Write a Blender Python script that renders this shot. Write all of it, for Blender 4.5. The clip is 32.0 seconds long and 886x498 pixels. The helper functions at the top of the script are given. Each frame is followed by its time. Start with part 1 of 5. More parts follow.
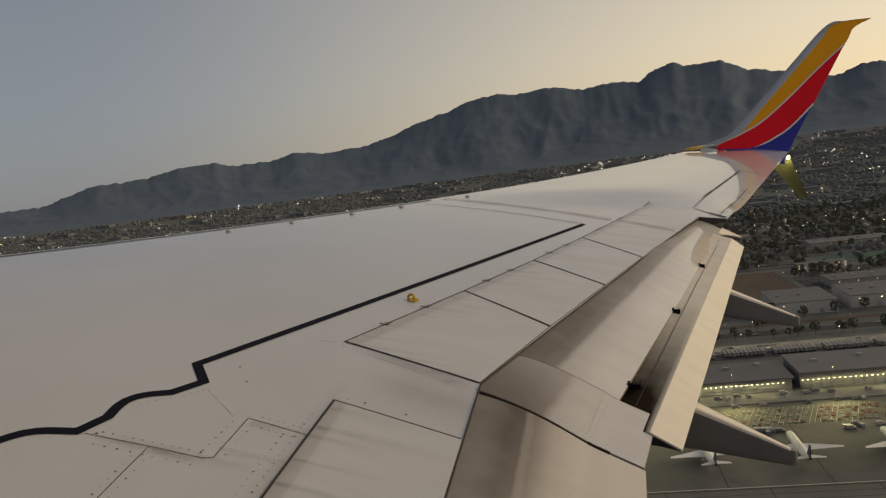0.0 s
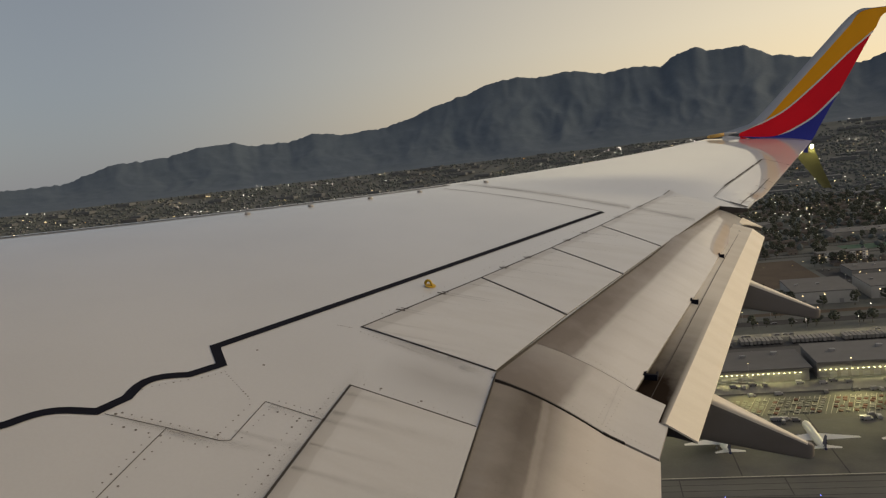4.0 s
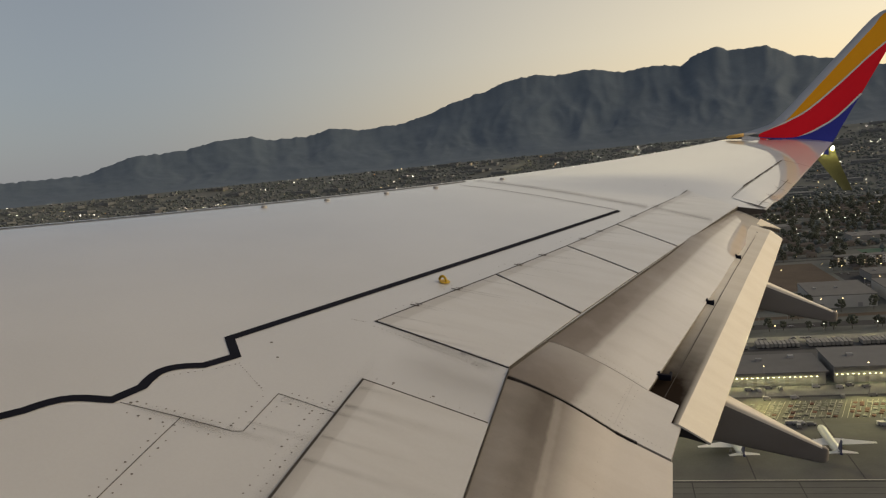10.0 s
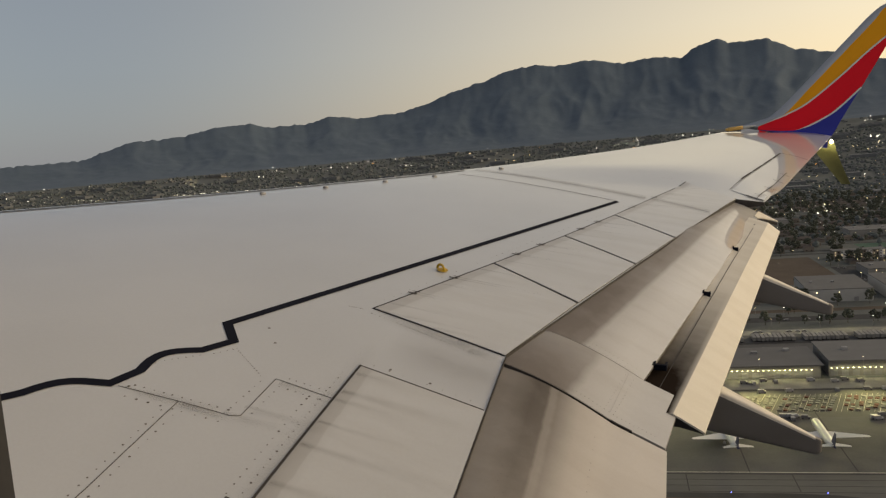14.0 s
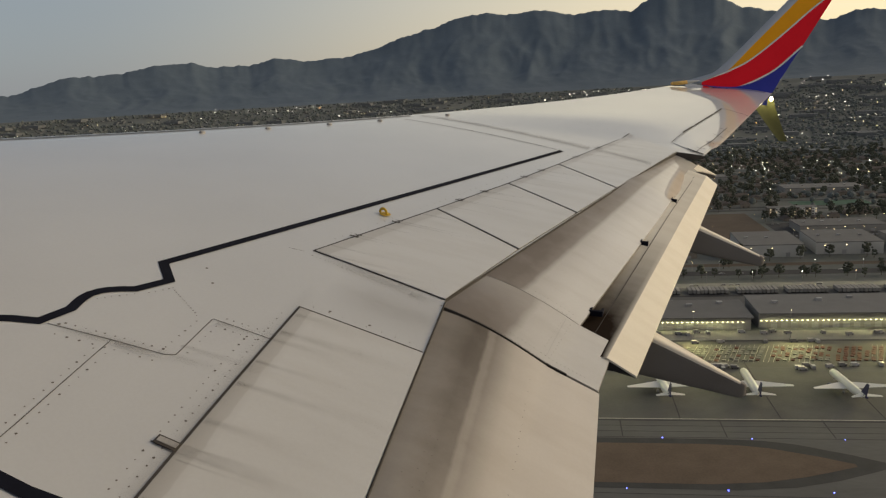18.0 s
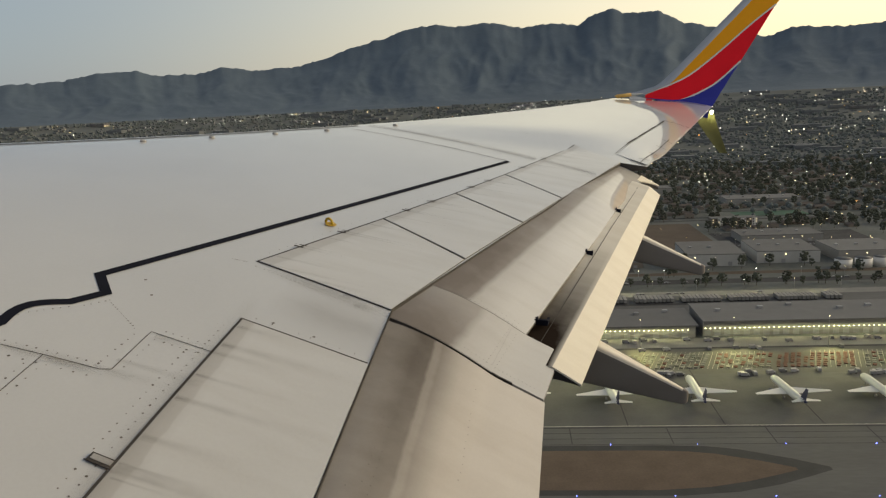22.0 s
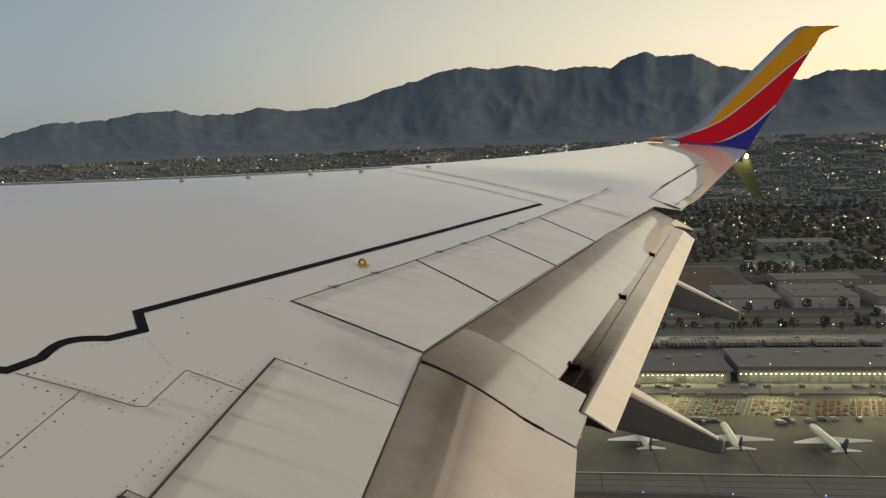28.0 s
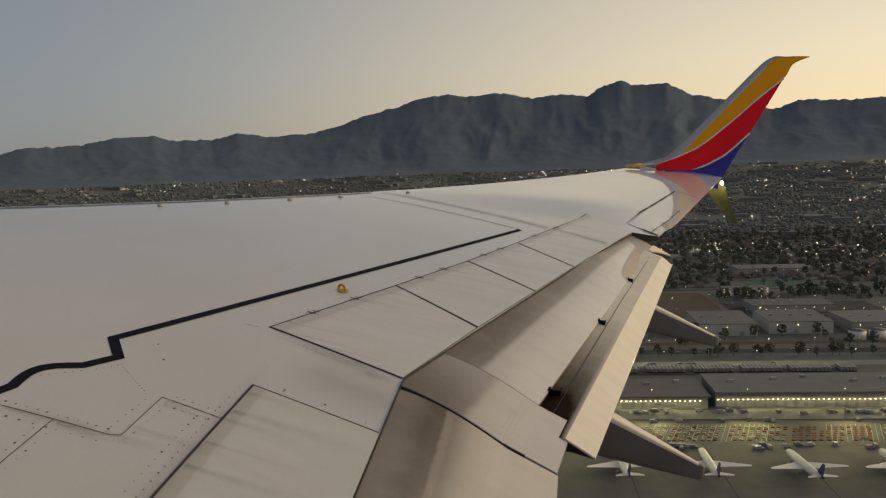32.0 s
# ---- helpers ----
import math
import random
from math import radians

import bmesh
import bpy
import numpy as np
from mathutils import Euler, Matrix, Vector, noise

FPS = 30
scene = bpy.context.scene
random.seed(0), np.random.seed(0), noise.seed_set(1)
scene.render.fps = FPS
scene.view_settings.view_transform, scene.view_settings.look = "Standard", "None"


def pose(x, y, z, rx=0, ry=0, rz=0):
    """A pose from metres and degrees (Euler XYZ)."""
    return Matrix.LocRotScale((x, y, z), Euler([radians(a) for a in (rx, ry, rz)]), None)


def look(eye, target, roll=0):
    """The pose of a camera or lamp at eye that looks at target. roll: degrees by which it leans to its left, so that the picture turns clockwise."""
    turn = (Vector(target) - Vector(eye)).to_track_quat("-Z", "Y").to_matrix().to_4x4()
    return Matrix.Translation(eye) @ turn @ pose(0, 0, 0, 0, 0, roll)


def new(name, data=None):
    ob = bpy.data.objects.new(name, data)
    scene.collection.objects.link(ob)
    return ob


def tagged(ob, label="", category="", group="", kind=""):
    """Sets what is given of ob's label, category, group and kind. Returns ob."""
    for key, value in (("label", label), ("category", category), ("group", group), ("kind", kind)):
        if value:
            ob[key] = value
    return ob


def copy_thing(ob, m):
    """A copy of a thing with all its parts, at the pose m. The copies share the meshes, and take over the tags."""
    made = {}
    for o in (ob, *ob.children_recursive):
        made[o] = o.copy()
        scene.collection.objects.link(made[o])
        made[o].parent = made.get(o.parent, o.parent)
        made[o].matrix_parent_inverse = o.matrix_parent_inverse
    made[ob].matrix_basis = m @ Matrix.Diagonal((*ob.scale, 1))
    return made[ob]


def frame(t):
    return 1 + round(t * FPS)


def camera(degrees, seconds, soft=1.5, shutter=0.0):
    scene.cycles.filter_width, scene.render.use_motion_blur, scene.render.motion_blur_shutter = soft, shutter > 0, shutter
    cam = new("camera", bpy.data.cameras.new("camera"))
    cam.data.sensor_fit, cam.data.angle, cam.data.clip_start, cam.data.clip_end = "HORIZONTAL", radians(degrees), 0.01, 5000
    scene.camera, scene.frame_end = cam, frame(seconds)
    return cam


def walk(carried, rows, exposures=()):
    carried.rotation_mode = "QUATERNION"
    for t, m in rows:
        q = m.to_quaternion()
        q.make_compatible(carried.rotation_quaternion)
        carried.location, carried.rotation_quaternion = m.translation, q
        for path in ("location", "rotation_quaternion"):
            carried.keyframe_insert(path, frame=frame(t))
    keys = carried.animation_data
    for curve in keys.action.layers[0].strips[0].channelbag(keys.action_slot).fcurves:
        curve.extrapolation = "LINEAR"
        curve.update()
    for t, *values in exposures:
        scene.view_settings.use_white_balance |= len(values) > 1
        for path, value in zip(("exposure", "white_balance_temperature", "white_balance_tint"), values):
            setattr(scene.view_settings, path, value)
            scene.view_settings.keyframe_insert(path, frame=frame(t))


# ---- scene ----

# ---------------------------------------------------------------- camera
# The airliner's own axes: x aft, y outboard over the right wing, z up from the cabin window.
AIR = Matrix(((0.996621, -0.000786, 0.082132, 0), (-0.000786, 0.999817, 0.019112, 0), (-0.082132, -0.019112, 0.996438, 180), (0, 0, 0, 1)))
cam = camera(59.3, 32.0, soft=1.25)
PATH = [
    (0, (0.148, -0.03, -0.049), (-0.481, 1.858, -0.252), -2.5),
    (0.5, (0.145, -0.03, -0.043), (-0.481, 1.858, -0.247), -2.5),
    (1, (0.148, -0.03, -0.045), (-0.486, 1.856, -0.255), -2.0),
    (1.5, (0.14, -0.027, -0.048), (-0.498, 1.857, -0.257), -1.6),
    (2, (0.141, -0.021, -0.045), (-0.5, 1.861, -0.256), -1.7),
    (2.5, (0.14, -0.021, -0.04), (-0.507, 1.858, -0.26), -1.7),
    (3, (0.143, -0.017, -0.042), (-0.513, 1.858, -0.269), -1.9),
    (3.5, (0.14, -0.021, -0.033), (-0.524, 1.85, -0.273), -1.9),
    (5.5, (0.148, -0.013, -0.02), (-0.535, 1.851, -0.27), -1.3),
    (6, (0.161, -0.014, -0.025), (-0.531, 1.847, -0.27), -1.3),
    (6.5, (0.15, -0.014, -0.017), (-0.544, 1.844, -0.27), -1.0),
    (7, (0.146, -0.017, -0.019), (-0.552, 1.84, -0.273), -0.9),
    (7.5, (0.144, -0.021, -0.023), (-0.555, 1.835, -0.276), -1.1),
    (8, (0.151, -0.022, -0.029), (-0.553, 1.833, -0.281), -1.2),
    (8.5, (0.147, -0.022, -0.03), (-0.559, 1.831, -0.288), -1.0),
    (9, (0.153, -0.028, -0.037), (-0.556, 1.825, -0.293), -1.0),
    (9.5, (0.142, -0.027, -0.03), (-0.565, 1.826, -0.288), -0.8),
    (10, (0.144, -0.021, -0.031), (-0.563, 1.833, -0.283), -0.9),
    (10.5, (0.146, -0.024, -0.039), (-0.56, 1.831, -0.286), -1.0),
    (11, (0.151, -0.03, -0.043), (-0.559, 1.825, -0.283), -0.9),
    (11.5, (0.149, -0.031, -0.04), (-0.562, 1.823, -0.277), -0.7),
    (12, (0.145, -0.026, -0.039), (-0.565, 1.829, -0.271), -0.6),
    (12.5, (0.149, -0.028, -0.043), (-0.563, 1.826, -0.277), -0.6),
    (13, (0.151, -0.032, -0.041), (-0.563, 1.819, -0.294), -0.6),
    (13.5, (0.145, -0.034, -0.037), (-0.567, 1.815, -0.307), -0.3),
    (15.5, (0.151, -0.03, -0.058), (-0.498, 1.838, -0.361), -0.2),
    (16, (0.152, -0.025, -0.065), (-0.477, 1.846, -0.387), 0.2),
    (16.5, (0.153, -0.032, -0.068), (-0.456, 1.843, -0.406), 0.6),
    (17, (0.154, -0.028, -0.069), (-0.439, 1.848, -0.427), 1.0),
    (17.5, (0.162, -0.026, -0.069), (-0.416, 1.851, -0.45), 1.4),
    (18, (0.166, -0.022, -0.071), (-0.394, 1.855, -0.477), 1.7),
    (18.5, (0.168, -0.019, -0.075), (-0.371, 1.86, -0.501), 2.0),
    (19, (0.162, -0.013, -0.075), (-0.348, 1.869, -0.518), 2.2),
    (19.5, (0.184, -0.015, -0.078), (-0.306, 1.872, -0.525), 2.2),
    (20, (0.181, -0.007, -0.082), (-0.282, 1.888, -0.522), 2.4),
    (20.5, (0.183, -0.008, -0.08), (-0.261, 1.894, -0.51), 2.7),
    (21, (0.175, -0.005, -0.073), (-0.256, 1.904, -0.487), 2.8),
    (21.5, (0.186, -0.006, -0.079), (-0.247, 1.907, -0.472), 2.5),
    (22, (0.189, -0.001, -0.077), (-0.25, 1.914, -0.452), 2.2),
    (22.5, (0.192, 0.003, -0.069), (-0.257, 1.918, -0.427), 2.0),
    (23, (0.181, 0.003, -0.061), (-0.275, 1.919, -0.41), 2.2),
    (23.5, (0.189, -0.001, -0.065), (-0.279, 1.914, -0.401), 2.2),
    (24, (0.191, -0.003, -0.064), (-0.286, 1.911, -0.393), 2.4),
    (24.5, (0.189, -0.005, -0.062), (-0.292, 1.909, -0.385), 2.5),
    (25, (0.186, -0.003, -0.059), (-0.301, 1.911, -0.377), 2.5),
    (25.5, (0.193, -0.008, -0.063), (-0.304, 1.905, -0.368), 2.3),
    (27.5, (0.179, -0.005, -0.058), (-0.342, 1.904, -0.344), 2.6),
    (28, (0.179, -0.016, -0.057), (-0.345, 1.894, -0.335), 2.6),
    (28.5, (0.164, -0.01, -0.047), (-0.371, 1.894, -0.34), 2.2),
    (29, (0.186, -0.003, -0.047), (-0.32, 1.911, -0.328), 1.5),
    (29.5, (0.179, -0.006, -0.051), (-0.292, 1.919, -0.324), 1.6),
    (30, (0.167, -0.013, -0.046), (-0.296, 1.915, -0.308), 2.0),
    (30.5, (0.177, -0.015, -0.041), (-0.287, 1.916, -0.28), 2.1),
    (31, (0.179, -0.01, -0.059), (-0.285, 1.923, -0.275), 2.5),
    (31.5, (0.178, -0.013, -0.068), (-0.291, 1.92, -0.273), 2.8),
    (32, (0.169, -0.015, -0.063), (-0.307, 1.917, -0.272), 2.8),
]
EXPOSURES = [(0, 0.2, 7000, 13), (3, 0.26, 7000, 13), (6, 0.38, 6950, 11), (13, 0.44, 7000, 12), (17, 0.44, 6850, 11), (21, 0.74, 6650, 7), (25, 0.64, 6700, 7), (28, 0.57, 6700, 8), (30, 0.38, 6800, 10), (32, 0.24, 7000, 12)]
walk(cam, [(t, AIR @ look(eye, target, roll)) for t, eye, target, roll in PATH], EXPOSURES)

# ---------------------------------------------------------------- light
SUN_AZ, SUN_EL = 70.0, 4.0
world = bpy.data.worlds.new("dusk")
scene.world = world
world.use_nodes = True
wn = world.node_tree.nodes
sky = wn.new("ShaderNodeTexSky")
sky.sky_type = "NISHITA"
sky.sun_disc = False
sky.sun_elevation = radians(SUN_EL)
sky.sun_rotation = radians(SUN_AZ)
sky.altitude = 300
sky.air_density, sky.dust_density, sky.ozone_density = 1.0, 1.8, 2.4
wn["Background"].inputs["Strength"].default_value = 0.15
hue = wn.new("ShaderNodeHueSaturation")
hue.inputs["Saturation"].default_value = 0.62
world.node_tree.links.new(sky.outputs[0], hue.inputs["Color"])
# afterglow: warm low over the land towards the set sun, grey blue away from it and higher up
wl = world.node_tree.links
wtc = wn.new("ShaderNodeTexCoord")
wsep = wn.new("ShaderNodeSeparateXYZ")
wl.new(wtc.outputs["Generated"], wsep.inputs[0])


def belt(stops):
    r = wn.new("ShaderNodeValToRGB")
    for k, (p, c) in enumerate(stops):
        e = r.color_ramp.elements[k] if k < 2 else r.color_ramp.elements.new(p)
        e.position, e.color = p, (*c, 1)
    wl.new(wsep.outputs[2], r.inputs[0])
    return r.outputs[0]


def world_mix(a, b, fac):
    m = wn.new("ShaderNodeMix")
    m.data_type = "RGBA"
    wl.new(a, m.inputs[6])
    wl.new(b, m.inputs[7])
    if isinstance(fac, float):
        m.inputs[0].default_value = fac
    else:
        wl.new(fac, m.inputs[0])
    return m.outputs[2]


toward = wn.new("ShaderNodeVectorMath")
toward.operation = "DOT_PRODUCT"
toward.inputs[1].default_value = (math.sin(radians(SUN_AZ)), math.cos(radians(SUN_AZ)), 0)
wl.new(wtc.outputs["Generated"], toward.inputs[0])
side = wn.new("ShaderNodeMapRange")
side.interpolation_type = "SMOOTHSTEP"
side.inputs["From Min"].default_value, side.inputs["From Max"].default_value = -0.46, 0.74
wl.new(toward.outputs["Value"], side.inputs[0])
cool = belt(((0.0, (1.55, 1.70, 1.92)), (0.12, (1.45, 1.68, 1.98)), (0.42, (1.02, 1.22, 1.55)), (0.75, (0.62, 0.71, 0.88))))
warm = belt(((0.0, (7.3, 5.65, 3.05)), (0.12, (6.35, 5.5, 3.85)), (0.42, (2.75, 2.75, 2.65)), (0.75, (0.66, 0.75, 0.92))))
glow = world_mix(cool, warm, side.outputs[0])
# pale anti-twilight belt on the far side, brightened as fill for winglet and slopes
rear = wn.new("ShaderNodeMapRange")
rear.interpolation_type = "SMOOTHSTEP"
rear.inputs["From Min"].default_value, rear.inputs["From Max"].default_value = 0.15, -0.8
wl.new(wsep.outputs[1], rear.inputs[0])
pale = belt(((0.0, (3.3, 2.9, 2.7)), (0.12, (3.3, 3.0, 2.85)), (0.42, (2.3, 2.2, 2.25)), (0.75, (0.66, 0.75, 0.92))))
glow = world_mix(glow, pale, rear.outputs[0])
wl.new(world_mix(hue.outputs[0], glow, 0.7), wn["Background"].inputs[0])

sun = new("sun", bpy.data.lights.new("sun", "SUN"))
sun.data.energy, sun.data.angle, sun.data.color = 1.5, radians(50), (1.0, 0.82, 0.57)
sa = radians(SUN_AZ)
sun.matrix_world = look((0, 0, 400), (-1000 * math.sin(sa), -1000 * math.cos(sa), 400 - 1000 * math.tan(radians(18.0))))


# ---------------------------------------------------------------- materials
def node(nt, kind, **vals):
    n = nt.nodes.new(kind)
    for k, v in vals.items():
        n.inputs[k.replace("_", " ")].default_value = v
    return n


def ramp(nt, fac, stops):
    r = nt.nodes.new("ShaderNodeValToRGB")
    e = r.color_ramp.elements
    while len(e) < len(stops):
        e.new(0.5)
    for k, (p, c) in enumerate(stops):
        e[k].position = p
        e[k].color = (*c, 1) if len(c) == 3 else c
    nt.links.new(fac, r.inputs[0])
    return r.outputs[0]


def mixc(nt, fac, a, b, mode="MIX"):
    m = nt.nodes.new("ShaderNodeMix")
    m.data_type, m.blend_type = "RGBA", mode
    for sock, v in ((m.inputs[0], fac), (m.inputs[6], a), (m.inputs[7], b)):
        if isinstance(v, (int, float)):
            sock.default_value = v
        elif isinstance(v, tuple):
            sock.default_value = (*v, 1)
        else:
            nt.links.new(v, sock)
    return m.outputs[2]


def maths(nt, op, a, b=None):
    m = nt.nodes.new("ShaderNodeMath")
    m.operation = op
    for sock, v in zip(m.inputs, (a, b)):
        if v is None:
            continue
        if isinstance(v, (int, float)):
            sock.default_value = v
        else:
            nt.links.new(v, sock)
    return m.outputs[0]


def mat(name, color, rough=0.5, metal=0.0, grain=0.0, scale=4.0, bump=0.0, coat=0.0, spread=(1, 1, 1), second=None, emit=None, vary=0.0):
    """A surface with two scales of variation: coarse stains and a fine grain, with relief."""
    m = bpy.data.materials.new(name)
    m.use_nodes = True
    nt = m.node_tree
    b = nt.nodes["Principled BSDF"]
    b.inputs["Roughness"].default_value, b.inputs["Metallic"].default_value = rough, metal
    b.inputs["Coat Weight"].default_value, b.inputs["Coat Roughness"].default_value = coat, 0.06
    out = None
    if grain or second:
        tc = nt.nodes.new("ShaderNodeTexCoord")
        mp = nt.nodes.new("ShaderNodeMapping")
        mp.inputs["Scale"].default_value = spread
        nt.links.new(tc.outputs["Object"], mp.inputs[0])
        big = node(nt, "ShaderNodeTexNoise", Scale=scale, Detail=5.0, Roughness=0.6)
        fine = node(nt, "ShaderNodeTexNoise", Scale=scale * 14, Detail=3.0)
        nt.links.new(mp.outputs[0], big.inputs[0])
        nt.links.new(mp.outputs[0], fine.inputs[0])
        dark = tuple(c * (1 - grain) for c in color)
        out = ramp(nt, big.outputs[0], [(0.3, second or dark), (0.7, color)])
        out = mixc(nt, 0.35, out, ramp(nt, fine.outputs[0], [(0.35, dark), (0.65, color)]))
        rr = nt.nodes.new("ShaderNodeMapRange")
        rr.inputs["To Min"].default_value, rr.inputs["To Max"].default_value = min(1, rough * 1.25), rough * 0.85
        nt.links.new(big.outputs[0], rr.inputs[0])
        nt.links.new(rr.outputs[0], b.inputs["Roughness"])
        if bump:
            bp = node(nt, "ShaderNodeBump", Strength=bump, Distance=0.02)
            nt.links.new(fine.outputs[0], bp.inputs["Height"])
            nt.links.new(bp.outputs[0], b.inputs["Normal"])
    if vary:
        oi = nt.nodes.new("ShaderNodeObjectInfo")
        lo, hi = tuple(c * (1 - vary) for c in color), tuple(min(1, c * (1 + vary)) for c in color)
        tint = ramp(nt, oi.outputs["Random"], [(0, lo), (1, hi)])
        out = mixc(nt, 0.6, out, tint) if out is not None else tint
    if out is not None:
        nt.links.new(out, b.inputs["Base Color"])
    else:
        b.inputs["Base Color"].default_value = (*color, 1)
    if emit:
        b.inputs["Emission Color"].default_value, b.inputs["Emission Strength"].default_value = (*emit[0], 1), emit[1]
    return m


def wing_paint(name, color, front_dark=0.0, streak=0.25, rough=0.32, coat=0.6, dark_end=0.45, low=(0.16, 0.15, 0.145), spread_v=1.0, root_v=1.0, gloss=0.03, spec=0.5, coat_ior=1.5, relief=0.05, soft=False):
    """Aircraft paint with chordwise dirt streaks, and a dark tone from the panel's front edge that ends unevenly."""
    m = bpy.data.materials.new(name)
    m.use_nodes = True
    nt = m.node_tree
    b = nt.nodes["Principled BSDF"]
    tc = nt.nodes.new("ShaderNodeTexCoord")
    mp = nt.nodes.new("ShaderNodeMapping")
    mp.inputs["Scale"].default_value = (0.45, 2.4, 1.0)
    nt.links.new(tc.outputs["Object"], mp.inputs[0])
    st = node(nt, "ShaderNodeTexNoise", Scale=3.0, Detail=3.5, Roughness=0.55)
    nt.links.new(mp.outputs[0], st.inputs[0])
    big = node(nt, "ShaderNodeTexNoise", Scale=0.9, Detail=4.0)
    nt.links.new(tc.outputs["Object"], big.inputs[0])
    fine = node(nt, "ShaderNodeTexNoise", Scale=60.0, Detail=2.0)
    nt.links.new(tc.outputs["Object"], fine.inputs[0])
    dirt = tuple(c * f for c, f in zip(color, (0.70, 0.66, 0.62)))
    fac = ramp(nt, st.outputs[0], [(0.42, (0, 0, 0)), (0.9, (streak * 1.6,) * 3)])
    c = mixc(nt, fac, color, dirt)
    c = mixc(nt, ramp(nt, big.outputs[0], [(0.36, (0, 0, 0)), (0.7, (0.55,) * 3)]), c, tuple(v * 0.88 for v in color))
    c = mixc(nt, 0.05, c, ramp(nt, fine.outputs[0], [(0.4, dirt), (0.6, color)]))
    if front_dark:
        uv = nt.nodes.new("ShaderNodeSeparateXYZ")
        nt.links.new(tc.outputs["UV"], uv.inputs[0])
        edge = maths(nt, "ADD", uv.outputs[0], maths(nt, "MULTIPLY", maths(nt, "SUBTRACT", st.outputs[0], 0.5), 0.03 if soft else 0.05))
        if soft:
            f = ramp(nt, edge, [(p, (front_dark * v,) * 3) for p, v in ((0.0, 0.72), (0.12, 0.78), (0.24, 0.93), (0.318, 0.90), (0.336, 0.66), (0.360, 0.64), (0.380, 0.72), (0.50, 0.34), (0.64, 0.14), (0.85, 0.03))])
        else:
            f = ramp(nt, edge, [(p, (front_dark * v,) * 3) for p, v in ((0.0, 1.0), (dark_end * 0.7, 0.97), (dark_end * 0.94, 0.86), (dark_end * 1.05, 0.30), (min(1.0, dark_end * 1.55), 0.03))])
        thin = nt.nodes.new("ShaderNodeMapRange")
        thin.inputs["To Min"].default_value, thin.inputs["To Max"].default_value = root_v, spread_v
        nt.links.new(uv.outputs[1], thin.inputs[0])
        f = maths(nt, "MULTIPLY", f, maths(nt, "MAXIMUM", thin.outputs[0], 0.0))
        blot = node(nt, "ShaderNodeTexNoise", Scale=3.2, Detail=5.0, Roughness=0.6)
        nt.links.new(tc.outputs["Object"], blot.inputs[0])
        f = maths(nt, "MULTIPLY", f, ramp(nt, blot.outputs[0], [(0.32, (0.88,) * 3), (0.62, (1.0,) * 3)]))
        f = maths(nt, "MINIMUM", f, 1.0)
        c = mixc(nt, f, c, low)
        clean = maths(nt, "SUBTRACT", 1.0, f)  # the dark tone is matt
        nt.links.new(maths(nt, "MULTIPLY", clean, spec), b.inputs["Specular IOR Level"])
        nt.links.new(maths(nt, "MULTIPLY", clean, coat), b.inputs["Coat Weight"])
    nt.links.new(c, b.inputs["Base Color"])
    b.inputs["Roughness"].default_value = rough
    b.inputs["Coat Weight"].default_value, b.inputs["Coat Roughness"].default_value = coat, gloss
    b.inputs["Specular IOR Level"].default_value = spec
    b.inputs["Coat IOR"].default_value = coat_ior
    rg = ramp(nt, st.outputs[0], [(0.3, (rough * 0.8,) * 3), (0.8, (min(1, rough * 1.5),) * 3)])
    if relief:
        nt.links.new(rg, b.inputs["Roughness"])
    if relief:
        bp = node(nt, "ShaderNodeBump", Strength=relief, Distance=0.004)
        nt.links.new(big.outputs[0], bp.inputs["Height"])
        nt.links.new(bp.outputs[0], b.inputs["Normal"])
    return m


M_WING = wing_paint("pale_grey_wing_paint", (0.68, 0.683, 0.674), streak=0.0, coat=1.0, coat_ior=1.74, relief=0)
M_SPOILER = wing_paint("spoiler_paint", (0.70, 0.697, 0.675), front_dark=0.38, dark_end=0.10, low=(0.24, 0.215, 0.19), streak=0.24, rough=0.4, coat=0.85, coat_ior=1.7)
M_FLAP = wing_paint("flap_paint", (0.70, 0.68, 0.64), front_dark=1.0, streak=0.3, rough=0.5, coat=1.0, dark_end=0.50, low=(0.215, 0.194, 0.180), root_v=1.10, spread_v=0.74, gloss=0.02, spec=0.2, coat_ior=2.25)
M_FLAP_IN = wing_paint("inner_flap_paint", (0.70, 0.66, 0.61), front_dark=1.0, streak=0.35, rough=0.5, coat=0.3, dark_end=0.42, low=(0.085, 0.073, 0.064), root_v=0.55, soft=True, gloss=0.12, spec=0.25)
# the black inner end holds grime and the shade below the main panel
M_AFT = wing_paint("aft_flap_paint", (0.74, 0.70, 0.61), front_dark=1.0, streak=0.35, rough=0.5, coat=0.2, dark_end=0.92, low=(0.030, 0.022, 0.017), root_v=1.4, spread_v=-1.25, gloss=0.12, spec=0.25)
# paler cream, with the low sun on the rear face in its colour
M_AFT_LIT = wing_paint("aft_flap_clean_paint", (0.92, 0.86, 0.72), streak=0.25, rough=0.45, coat=0.1, gloss=0.15, spec=0.3)
# dark sides hold shade and grime in their colour, the cap holds sunlight
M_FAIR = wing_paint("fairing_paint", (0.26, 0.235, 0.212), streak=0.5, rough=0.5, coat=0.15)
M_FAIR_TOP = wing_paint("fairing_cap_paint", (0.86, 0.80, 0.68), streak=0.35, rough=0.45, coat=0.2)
M_BLACK = mat("walkway_line_black", (0.010, 0.011, 0.020), 0.8, grain=0.3, scale=6)
M_BLACK.node_tree.nodes["Principled BSDF"].inputs["Specular IOR Level"].default_value = 0.15
M_JOINT = mat("joint_grime", (0.47, 0.455, 0.435), 0.5, grain=0.3, scale=7)
M_LIP = mat("sooty_edge", (0.055, 0.05, 0.045), 0.6, grain=0.3, scale=7)
